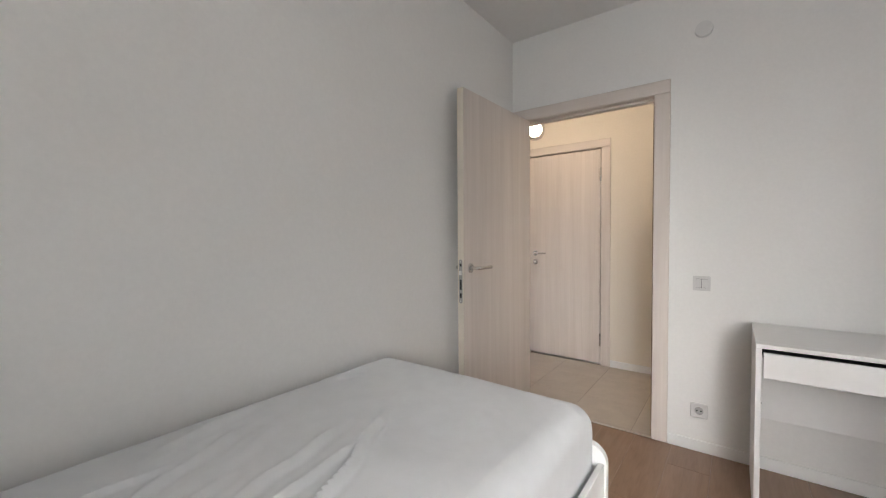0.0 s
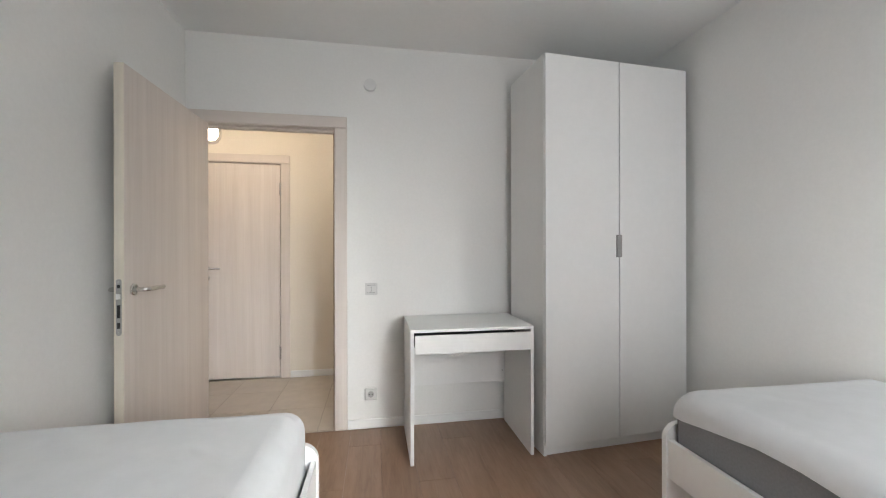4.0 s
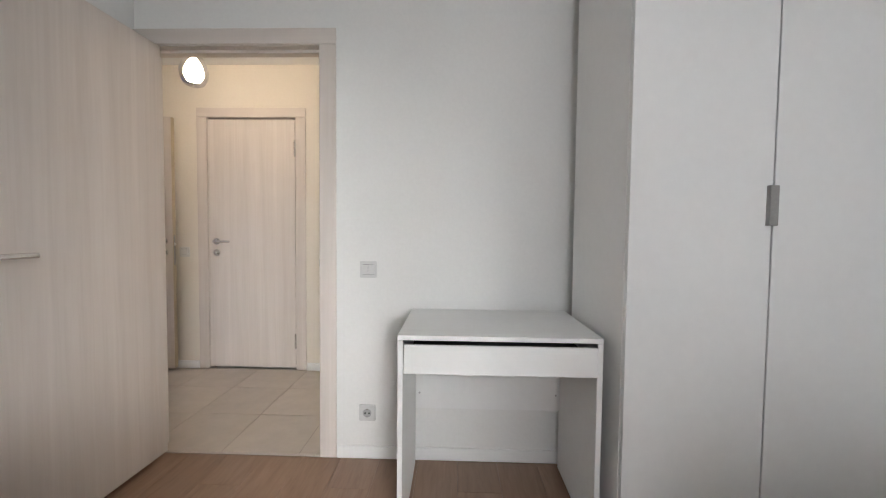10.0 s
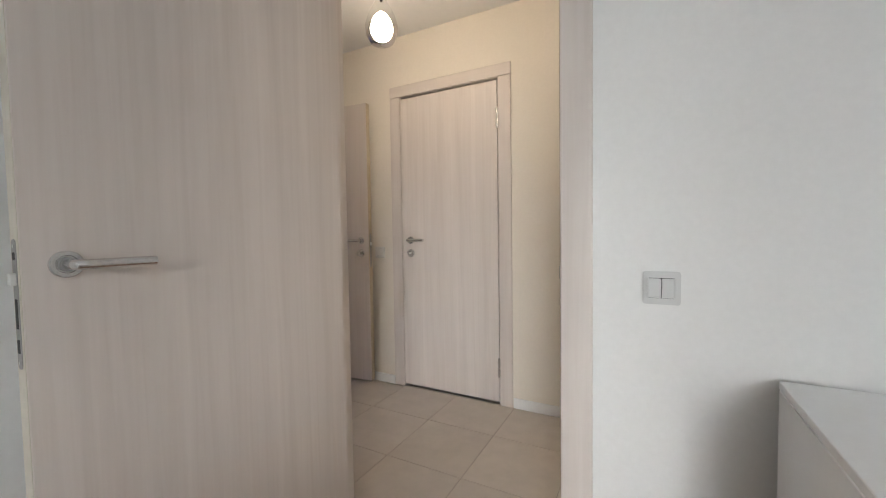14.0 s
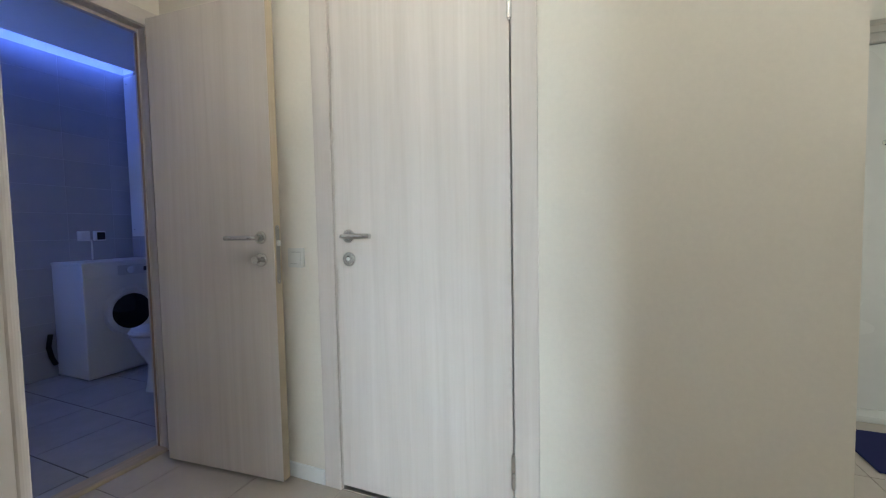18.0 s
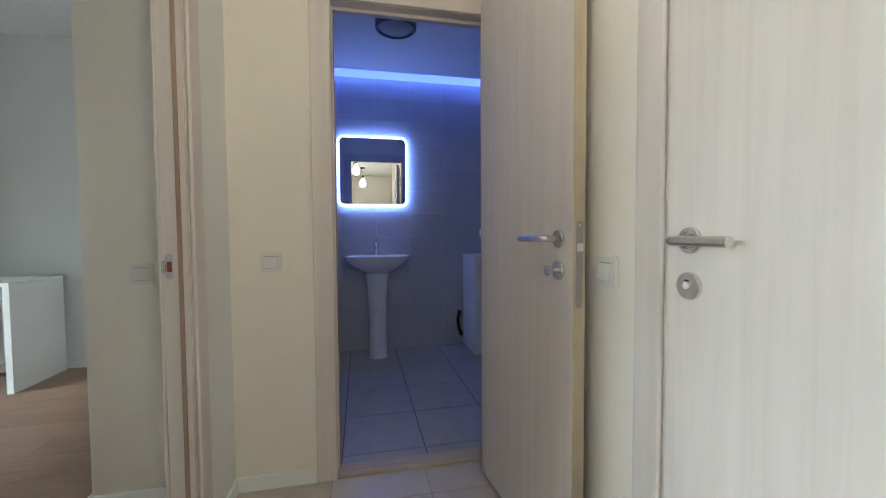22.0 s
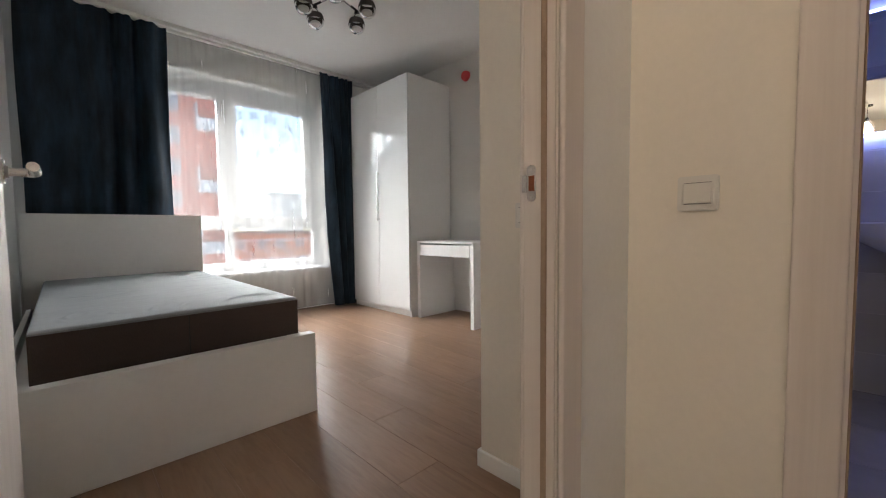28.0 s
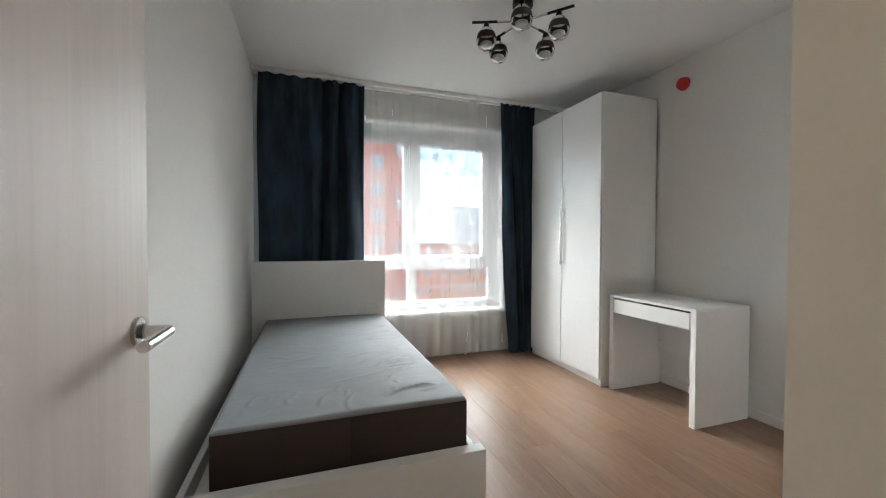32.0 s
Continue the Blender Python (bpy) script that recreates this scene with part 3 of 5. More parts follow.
for d, x, dr, zc in ((door_1, 0.0, 1, 0.975), (door_2, D2[1] - D2[0], -1, 0.961)):
    bm = plate(B(), rounded(-0.011, 0.011, -0.0375, 0.0375, 0.0105, 8), -0.0018)
    bm.transform(Matrix.Translation((x, -0.020, zc)) @ pose(0, 0, 0, 0, 0, 90 * dr))
    box(bm, min(x, x + dr * 0.0018), max(x, x + dr * 0.0018), -0.010, 0.003, zc - 0.018, zc + 0.018)
    p = part("strike_plate", bm, STEEL, d, "steel strike plate with a lip", smooth=False)
    part("latch_hole", boxes((min(x, x + dr * 0.0024), max(x, x + dr * 0.0024), -0.027, -0.014, zc - 0.0155, zc + 0.0155)), HOLE, p, smooth=False)
    for z in (-0.028, 0.028):
        part("screw", cyl(B(), (x, -0.020, zc + z), (x + dr * 0.0028, -0.020, zc + z), 0.0028, 12), CHROME, p)

# entrance door
ent = thing("door_5", (1.00, 5.81, 0), "white flush entrance door with peephole and two locks", "door", kind="structure")
ENAMEL = mat("white_door_enamel", (0.80, 0.78, 0.74), 0.27, size=20, grain=0.02, stain=0.04)
FRAME_GREY = mat("grey_beige_door_frame", (0.62, 0.58, 0.53), 0.4, size=20, grain=0.03, stain=0.04)
part("leaf", boxes((-0.45, 0.45, 0.085, 0.145, 0.03, 1.985, 0.004)), ENAMEL, ent, smooth=False)
for x0, x1 in ((-0.485, -0.452), (0.452, 0.485)):
    part("casing", boxes((x0, x1, 0.045, 0.14, 0.0, 1.985, 0.012, 3)), FRAME_GREY, ent)
part("head_casing", boxes((-0.485, 0.485, 0.045, 0.14, 1.988, 2.036, 0.016, 4)), FRAME_GREY, ent, "grey-beige rounded metal head frame")
part("head_liner", boxes((-0.488, 0.488, 0.06, 0.15, 2.038, 2.074)), FRAME_GREY, ent, smooth=False)
part("threshold", boxes((-0.487, 0.487, -0.03, 0.084, 0, 0.035, 0.006, 2)), PLASTIC, ent, "pale raised threshold rail")
ph = part("peephole", lathe(B(), [(0.0, 0.0), (0.016, 0.0), (0.016, 0.004), (0.011, 0.009), (0.0, 0.009)], seg=24), CHROME, ent)
ph.matrix_local = Matrix.Translation((-0.09, 0.085, 1.47)) @ pose(0, 0, 0, 90, 0, 0)
hd = part("handle", lathe(B(), [(0.0, 0.0), (0.027, 0.0), (0.027, 0.006), (0.02, 0.011), (0.0, 0.011)], seg=28), STEEL, ent)
hd.matrix_local = Matrix.Translation((0.37, 0.085, 0.98)) @ pose(0, 0, 0, 90, 0, 0)
part("lever", tube(B(), [(0, 0, 0.008), (0, 0, 0.05), (-0.012, 0, 0.058), (-0.125, 0, 0.058)], 0.009), STEEL, hd)
for z, rr in ((1.47, 0.032), (0.87, 0.027)):
    es = part("lock", lathe(B(), [(0.0, 0.0), (rr, 0.0), (rr, 0.005), (rr - 0.007, 0.011), (0.0, 0.011)], seg=28), STEEL, ent)
    es.matrix_local = Matrix.Translation((0.37, 0.085, z)) @ pose(0, 0, 0, 90, 0, 0)
    part("turn_knob", boxes((-0.008, 0.008, -0.018, 0.018, 0.010, 0.034, 0.003)), CHROME, es, smooth=False)


def baseboard(*runs):
    """Runs of (x0, y0, x1, y1, side) along a wall; side +1: body to the left of the way."""
    bm = bmesh.new()
    for x0, y0, x1, y1, s in runs:
        t = 0.012 * s
        if abs(x1 - x0) > abs(y1 - y0):
            box(bm, min(x0, x1), max(x0, x1), min(y0, y0 + t), max(y0, y0 + t), 0, 0.064, 0.004, 2)
        else:
            box(bm, min(x0, x0 + t), max(x0, x0 + t), min(y0, y1), max(y0, y1), 0, 0.064, 0.004, 2)
    return bm


def skirting(name, label, *runs):
    e = thing(name, (0, 0, 0), label, "baseboard", kind="structure")
    for r in runs:
        part("skirting", baseboard(r), SKIRTING, e, smooth=False)
    return e


skirting("baseboard", "white moulded skirting along the bedroom walls", (D1[1] + 0.087, 3.17, 2.16, 3.17, -1), (2.16, -0.568, 2.16, 3.157, -1), (-1.04, -0.568, -1.04, 3.157, 1), (-1.027, -0.568, 2.147, -0.568, 1))
skirting("baseboard_hall", "white skirting along the hall walls", (-2.428, 4.365, DH[0] - 0.087, 4.365, -1), (DH[1] + 0.087, 4.365, 0.124, 4.365, -1), (0.124, 4.353, 0.124, 5.78, 1))
origin(*PLAN_TWO)
bt = skirting("baseboard_two", "white moulded skirting along the bedroom walls", (-2.41, 2.654, -2.41, 3.08, 1), (-4.35, -0.62, -4.35, 2.642, 1), (-4.35, 2.654, -2.398, 2.654, -1), (-1.12, -0.62, -1.12, 3.08, -1), (-4.337, -0.62, -1.133, -0.62, 1))
part("end_cap", boxes((-2.415, -2.393, 3.055, 3.080, 0, 0.068, 0.003)), SKIRTING, bt, smooth=False)
skirting("baseboard_corner", "white skirting in the hall corner by the bathroom", (-2.41, 3.16, -2.41, DB[0] - 0.087, 1), (-2.398, 3.16, D2[0] - 0.087, 3.16, 1))
origin(0, 0)


# ---- bedroom one ----
def desk(place, turn, label, side=0.02, drawer_out=0.012, high=0.75):
    """A small desk: local x along its width from 0 to 0.73, front at y = -0.49, back at y = 0."""
    d = thing("desk", place, label, "desk", turn=turn)
    part("desktop", boxes((0, 0.73, -0.49, 0, high - 0.018, high, 0.0015)), WHITE, d, smooth=False)
    for x in (0, 0.73 - side):
        part("side_panel", boxes((x, x + side, -0.488, -0.002, 0, high - 0.019, 0.0015)), WHITE, d, smooth=False)
    bp = part("back_panel", boxes((side + 0.001, 0.73 - side - 0.001, -0.022, -0.006, 0.285, high - 0.024, 0.0008)), WHITE, d, smooth=False)
    for x in (side + 0.02, 0.73 - side - 0.02):
        part("screw_cap", cyl(B(), (x, -0.0225, 0.36), (x, -0.0215, 0.36), 0.005, 12), EDGE, bp)
    dr = part("drawer", boxes((side + 0.005, 0.73 - side - 0.005, -0.49 - drawer_out, -0.474 - drawer_out, high - 0.136, high - 0.032, 0.0015)), WHITE, d, smooth=False)
    # box coloured near-black, which puts the gap's shade into its colour
    part("drawer_box", boxes((side + 0.02, 0.73 - side - 0.02, -0.473 - drawer_out, -0.06, high - 0.138, high - 0.075)), DARK, dr, smooth=False)
    return d


desk((0.333, 3.136, 0), 0, "small white desk with one drawer against the wall", high=0.762)


def wardrobe(place, turn, label, door_mat, long_handle, depth=0.555):
    """A two-door wardrobe: local x along its width 0..1, front at y = -0.58, back at y = 0."""
    w = thing("wardrobe", place, label, "wardrobe", turn=turn)
    t, yb = 0.018, -depth
    for x in (0, 1.0 - t):
        part("side_panel", boxes((x, x + t, yb, 0, 0, 2.36, 0.001)), WHITE, w, smooth=False)
    part("top_panel", boxes((t, 1 - t, yb, 0, 2.34, 2.359)), WHITE, w, smooth=False)
    part("bottom_panel", boxes((t, 1 - t, yb, 0, 0.06, 0.078)), WHITE, w, smooth=False)
    part("plinth", boxes((t, 1 - t, yb + 0.012, yb + 0.03, 0, 0.06)), WHITE, w, smooth=False)
    part("back_panel", boxes((t, 1 - t, -0.012, -0.006, 0.078, 2.34)), WHITE, w, smooth=False)
    for k in (0, 1):
        a = 0.002 + k * 0.501
        dr = part("door", boxes((a, a + 0.495, yb - 0.021, yb - 0.002, 0.064, 2.356, 0.0012)), door_mat, w, smooth=False)
        if k == (1 if long_handle else 0):
            if long_handle:
                x = a + 0.014
                part("handle", boxes((x - 0.008, x + 0.008, yb - 0.05, yb - 0.038, 0.96, 1.47, 0.003), (x - 0.006, x + 0.006, yb - 0.04, yb - 0.02, 0.97, 0.99), (x - 0.006, x + 0.006, yb - 0.04, yb - 0.02, 1.44, 1.46)), STEEL, dr, "slim steel bar handle", smooth=False)
            else:
                x = a + 0.484
                part("handle", boxes((x - 0.011, x + 0.022, yb - 0.036, yb - 0.030, 1.165, 1.30, 0.002), (x - 0.011, x - 0.005, yb - 0.031, yb - 0.02, 1.165, 1.30)), DULL_STEEL, dr, "small bent steel handle", smooth=False)
    return w


wardrobe((1.0775, 3.078, 0), 4.2, "tall white two-door wardrobe standing slightly askew beside the desk", WHITE, False, 0.462)


def crumpled(w, l, h, r, seed, amp, nx=46, ny=90, creases=(), dome=0.0):
    """A soft rounded slab, x 0..w, y 0..l, top at h; creases: ridges (x0, y0, x1, y1, bow, width, height)."""
    bm = bmesh.new()
    grid = []

    def edge(u, size):
        d = min(u, size - u)
        return r - math.sqrt(max(0, r * r - max(0, r - d) ** 2)) if d < r else 0.0

    xs = sorted({0, w} | {r * (1 - math.cos(math.pi / 2 * k / 6)) for k in range(7)} | {w - r * (1 - math.cos(math.pi / 2 * k / 6)) for k in range(7)} | {r + (w - 2 * r) * k / nx for k in range(nx + 1)})
    ys = sorted({0, l} | {r * (1 - math.cos(math.pi / 2 * k / 6)) for k in range(7)} | {l - r * (1 - math.cos(math.pi / 2 * k / 6)) for k in range(7)} | {r + (l - 2 * r) * k / ny for k in range(ny + 1)})
    for y in ys:
        row = []
        for x in xs:
            z = h - math.hypot(edge(x, w), edge(y, l))
            soft = min(1, min(x, w - x, y, l - y) / (1.5 * r))
            z += dome * math.sin(math.pi * x / w) * math.sin(math.pi * y / l) ** 0.5
            z += amp * soft * noise.fractal(Vector((x * 2.2, y * 2.2, seed)), 1.0, 2.0, 3)
            for x0, y0, x1, y1, bow, wd, ht in creases:
                ax, ay = x1 - x0, y1 - y0
                ln = math.hypot(ax, ay)
                s = ((x - x0) * ax + (y - y0) * ay) / (ln * ln)
                if -0.05 < s < 1.05:
                    q = ((x - x0) * ay - (y - y0) * ax) / ln + bow * (s * (1 - s)) * 4 + 0.006 * min(1.0, ln / 0.6) ** 2 * math.sin(s * 17 + seed + x0 * 9)
                    fade = max(0.0, min(1.0, s * 5, (1 - s) * 5))
                    z += ht * fade * soft * (math.exp(-(q / wd) ** 2) - 0.45 * math.exp(-((q - 1.9 * wd) / (1.4 * wd)) ** 2))
            row.append(bm.verts.new((x, y, z)))
        grid.append(row)
    for p, q in zip(grid, grid[1:]):
        for k in range(len(xs) - 1):
            bm.faces.new((p[k], p[k + 1], q[k + 1], q[k]))
    return bm, grid, xs, ys


def random_creases(seed, n, x_range, y_range, way, length, width, height, spread=28):
    rng = random.Random(seed)
    out = []
    for _ in range(n):
        x, y, a = rng.uniform(*x_range), rng.uniform(*y_range), radians(way + rng.uniform(-spread, spread))
        ln = length * rng.uniform(0.5, 1.4)
        out.append((x, y, x + ln * math.cos(a), y + ln * math.sin(a), rng.uniform(-0.03, 0.03), width * rng.uniform(0.7, 1.4), height * rng.uniform(0.4, 1.2)))
    return out


def skirt(bm, grid, drop):
    """A hanging border from the edge of the grid down to z = drop(i)."""
    loop = grid[0][:] + [r[-1] for r in grid[1:]] + grid[-1][-2::-1] + [r[0] for r in grid[-2:0:-1]]
    low = []
    for k, v in enumerate(loop):
        low.append(bm.verts.new((v.co.x, v.co.y, drop(v.co.x, v.co.y))))
    for k in range(len(loop)):
        j = (k + 1) % len(loop)
        bm.faces.new((loop[k], low[k], low[j], loop[j]))
    return bm


def bed(place, turn, label):
    """A low children's bed: x 0..0.97 across, foot at y = 0, head at y = -2.06. The open side is x = 0.97."""
    b = thing("bed", place, label, "bed", "white beds", turn=turn)
    w, l = 0.945, 2.06
    for y, h, nm in ((0, 0.56, "footboard"), (-l + 0.022, 0.72, "headboard")):
        bm = plate(B(), rounded(0, w, 0.0, h, 0.06, 8, (0, 0, 1, 1)), -0.022)
        bmesh.ops.translate(bm, vec=(0, y, 0), verts=bm.verts)
        part(nm, bm, WHITE, b)
    for x in (0.004, w - 0.024):
        part("side_rail", boxes((x, x + 0.018, -l + 0.024, -0.024, 0.36, 0.505, 0.002)), WHITE, b, smooth=False)
    part("slat_base", boxes((0.024, w - 0.026, -l + 0.026, -0.026, 0.40, 0.425)), WHITE, b, smooth=False)
    part("middle_board", boxes((0.3, 0.32, -l + 0.026, -0.026, 0.0, 0.38)), WHITE, b, smooth=False)
    return b


def bed_mattress(place, turn, seed, label, folds, sheet_low):
    m = thing("mattress", place, label, "mattress", "mattresses on the white beds", turn=turn)
    bm, g, *_ = crumpled(0.875, 1.97, 0.25, 0.03, seed, 0.0, 4, 4)
    skirt(bm, g, lambda x, y: 0.0)
    part("core", bm, GREY, m, "plain grey mattress sides")
    bm, g, *_ = crumpled(0.895, 1.99, 0.275, 0.07, seed, 0.012, 100, 200, folds)
    skirt(bm, g, lambda x, y: sheet_low + 0.022 * noise.noise(Vector((x * 4, y * 4, seed))) - 0.035 * max(0.0, min(1.0, (y - 1.6) / 0.35)) ** 2)
    bmesh.ops.translate(bm, vec=(-0.010, -0.010, 0), verts=bm.verts)
    part("fitted_sheet", bm, SHEET, m, "white cotton fitted sheet")
    return m


bed((-0.995, 1.858, 0), 0, "white panel bed with rounded footboard along the wall")
bed_mattress((-0.975, -0.155, 0.426), 0, 3, "mattress in a wrinkled white fitted sheet",
             [(0.42, 0.80, 0.16, 1.33, 0.012, 0.012, 0.011), (0.52, 0.98, 0.37, 1.47, 0.006, 0.012, 0.010), (0.70, 1.02, 0.38, 1.62, -0.008, 0.010, 0.017), (0.58, 1.00, 0.49, 1.42, 0.008, 0.010, 0.008),
              (0.67, 1.77, 0.78, 1.68, 0.0, 0.010, 0.004), (0.64, 1.74, 0.70, 1.66, 0.0, 0.010, 0.003), (0.17, 1.02, 0.05, 1.40, 0.01, 0.014, 0.008), (0.54, 1.42, 0.46, 1.54, 0.0, 0.010, 0.007), (0.43, 0.95, 0.38, 1.15, 0.0, 0.010, 0.006),
              (0.02, 1.60, 0.10, 1.72, 0.0, 0.012, 0.010), (0.03, 1.66, 0.13, 1.75, 0.0, 0.011, 0.008)]
             + random_creases(5, 10, (0.05, 0.8), (0.1, 0.9), 100, 0.4, 0.014, 0.006), 0.05)
bed((2.155, 1.785, 0), 0, "white panel bed with rounded footboard in the corner").scale.x = -1
bed_mattress((1.243, -0.225, 0.426), 0, 8, "grey mattress with a white fitted sheet",
             random_creases(6, 7, (0.1, 0.8), (0.3, 1.5), 40, 0.25, 0.02, 0.005), 0.20)


def switch(place, turn, label, rockers=2, body=None):
    """A flush switch: centre of its back at the place; it faces local -y."""
    s = thing("light_switch", place, label, "light switch", turn=turn, group="light switches")
    m_ = body or SWITCH_LIGHT
    bm = plate(B(), rounded(-0.041, 0.041, -0.0405, 0.0405, 0.006, 4), -0.008)
    plate_in = plate(B(), rounded(-0.0375, 0.0375, -0.037, 0.037, 0.005, 4), -0.0105)
    part("frame", bm, m_, s, smooth=False)
    part("inner_frame", plate_in, m_, s, smooth=False)
    # flat black sheet paints the shade in the slit round the rockers
    part("gap_shade", boxes((-0.0270, 0.0270, -0.0112, -0.010, -0.0247, 0.0247)), DARK, s, smooth=False)
    part("side_cheek", boxes((-0.0310, -0.0278, -0.0135, -0.010, -0.0245, 0.0245, 0.001)), m_, s, smooth=False)
    part("side_cheek", boxes((0.0278, 0.0310, -0.0135, -0.010, -0.0245, 0.0245, 0.001)), m_, s, smooth=False)
    for x0, x1 in ((-0.0275, -0.0006), (0.0006, 0.0275)) if rockers == 2 else ((-0.0275, 0.0275),):
        rk = boxes((x0, x1, -0.0165, -0.0105, -0.0236, 0.0236, 0.0012))
        for v in rk.verts:
            if v.co.y < -0.014:
                v.co.y += 0.0035 * (v.co.z + 0.0225) / 0.045
        part("rocker", rk, m_, s, smooth=False)
    return s


switch((0.113, 3.17, 0.946), 0, "light grey double light switch beside the doorway", 2, SWITCH)
so = thing("power_socket", (0.109, 3.17, 0.231), "white power socket near the floor", "socket")
part("frame", boxes((-0.041, 0.041, -0.010, 0, -0.041, 0.041, 0.004)), SWITCH, so, smooth=False)
# flat disc; its grey paints the shade of the round hollow
part("well", cyl(B(), (0, -0.0105, 0), (0, -0.0098, 0), 0.021, 28), mat("socket_well_shade", (0.42, 0.415, 0.41), 0.5, grain=0.1), so)
for x in (-0.0095, 0.0095):
    part("contact", cyl(B(), (x, -0.0114, 0), (x, -0.0104, 0), 0.0040, 12), DARK, so)
for z in (-0.0205, 0.0185):
    part("earth_clip", boxes((-0.003, 0.003, -0.0125, -0.0104, z, z + 0.002)), STEEL, so, smooth=False)
solo("wall_cover", cyl(B(), (0.108, 3.17, 2.33), (0.108, 3.152, 2.33), 0.043, 32, 0.040), mat("cover_plastic", (0.76, 0.76, 0.745), 0.6, grain=0.03), "round painted junction cover high on the wall", "wall cover", smooth=True)


# ---- hall ----
switch((-1.650, 4.365, 0.953), 0, "white light switch beside the closed door", 1)
origin(*PLAN_TWO)
switch((-2.41, 3.315, 0.945), 90, "white light switch beside the bathroom door", 1)


origin(0, 0)


def pendant(place):
    """A drop-shaped clear glass pendant with an inner glowing bulb; the place is on the ceiling."""
    p = thing("pendant_lamp", place, "lit clear glass drop pendant on a thin black cord", "pendant lamp", "hall pendants")
    part("canopy", lathe(B(), [(0, 0), (0.05, 0), (0.05, -0.018), (0.012, -0.026), (0, -0.026)], seg=28), BLACK, p)
    part("cord", cyl(B(), (0, 0, -0.02), (0, 0, -0.16), 0.0025, 8), BLACK, p)
    part("socket", lathe(B(), [(0.0, -0.15), (0.008, -0.155), (0.018, -0.175), (0.028, -0.208), (0.0, -0.209)], seg=24), BLACK, p)
    gl = part("glass", lathe(B(), [(0.026, -0.205), (0.042, -0.232), (0.066, -0.275), (0.080, -0.325), (0.077, -0.37), (0.056, -0.408), (0.03, -0.421), (0.0, -0.425)], seg=36), CLEAR, p, "clear glass drop")
    gl.visible_shadow = False
    part("bulb", lathe(B(), [(0.0, -0.215), (0.020, -0.226), (0.046, -0.27), (0.058, -0.315), (0.056, -0.355), (0.036, -0.388), (0.0, -0.398)], seg=32), BULB, p, "glowing milky bulb")
    return p


pendant((-1.093, 3.682, ZCH))
pendant((0.55, 3.80, ZCH))
mt = bmesh.new()
box(mt, 0.61, 1.38, 5.25, 5.66, 0.0005, 0.009, 0.003)
solo("doormat", mt, NAVY, "dark navy doormat before the entrance door", "doormat")
fb = thing("fuse_box", (0.985, 5.80, 2.205), "white fuse box with a tinted flap above the entrance", "fuse box")
part("back_box", boxes((-0.185, 0.185, -0.03, 0, 0.004, 0.195, 0.003)), PLASTIC, fb, smooth=False)
hb = boxes((-0.19, 0.19, -0.10, -0.03, 0, 0.20))
for v in hb.verts:
    if v.co.y < -0.09:
        v.co.x *= 0.94
        v.co.z = 0.018 if v.co.z < 0.1 else 0.182
part("housing", hb, PLASTIC, fb, "white plastic front with slanted sides", smooth=False)
fl = part("flap", boxes((-0.168, 0.168, -0.112, -0.101, 0.055, 0.172, 0.004, 2)), mat("tinted_flap", (0.05, 0.07, 0.085), 0.12, grain=0.1), fb, "smoked glossy flap")
part("finger_notch", cyl(B(), (0, -0.1135, 0.060), (0, -0.1115, 0.060), 0.022, 24), PLASTIC, fl)
part("breaker_row", boxes((-0.13, 0.10, -0.1135, -0.1122, 0.105, 0.135, 0.0005)), EDGE, fl, smooth=False)

# ---- bathroom ----
origin(*PLAN_TWO)
y0, y1 = DB
solo("threshold", boxes((-2.49, -2.405, y0, y1, -0.012, 0.018, 0.007, 3)), mat("oak_threshold", (0.57, 0.47, 0.32), 0.45, grain=0.22, size=6, stretch=(8, 1, 8)), "narrow wooden bathroom threshold", "threshold", "structure")

mi = thing("led_mirror", (-4.28, 3.795, 1.612), "square mirror with rounded corners and a glowing rim", "mirror")
rim = plate(B(), rounded(-0.304, 0.304, -0.307, 0.307, 0.05, 8), -0.030)
rim.transform(pose(0.008, 0, 0, 0, 0, 90))
part("light_rim", rim, LED, mi, "white glowing rim")
gl = plate(B(), rounded(-0.288, 0.288, -0.291, 0.291, 0.04, 8), -0.006)
gl.transform(pose(0.0385, 0, 0, 0, 0, 90))
part("glass", gl, MIRROR, mi, "clear mirror glass", smooth=False)
part("back_box", boxes((0.0, 0.0175, -0.27, 0.27, -0.27, 0.27)), PLASTIC, mi, smooth=False)

solo("led_strip", boxes((-4.195, -4.18, 2.75, 5.18, 2.50, 2.512)), COVE, "bluish light strip along the bathroom ceiling edge", "light strip")

bs = thing("pedestal_sink", (-4.28, 3.812, 0), "white ceramic pedestal sink", "sink")
bm = bmesh.new()
rings = []
for z, hw, hd, cx in ((0.700, 0.070, 0.070, 0.190), (0.725, 0.105, 0.100, 0.190), (0.760, 0.165, 0.150, 0.195), (0.795, 0.220, 0.187, 0.205), (0.830, 0.256, 0.207, 0.210),
                      (0.858, 0.272, 0.214, 0.214), (0.872, 0.275, 0.216, 0.216), (0.877, 0.270, 0.212, 0.216), (0.872, 0.250, 0.150, 0.255), (0.850, 0.235, 0.140, 0.258),
                      (0.800, 0.185, 0.110, 0.255), (0.768, 0.100, 0.060, 0.25), (0.762, 0.0, 0.0, 0.25)):
    ring = []
    for k in range(48):
        a = 2 * math.pi * k / 48
        c, q = math.cos(a), math.sin(a)
        e_ = 0.62 if z > 0.75 else 0.9
        ring.append(bm.verts.new((max(0.002, cx + hd * math.copysign(abs(c) ** e_, c)), hw * math.copysign(abs(q) ** e_, q), z)))
    rings.append(ring)
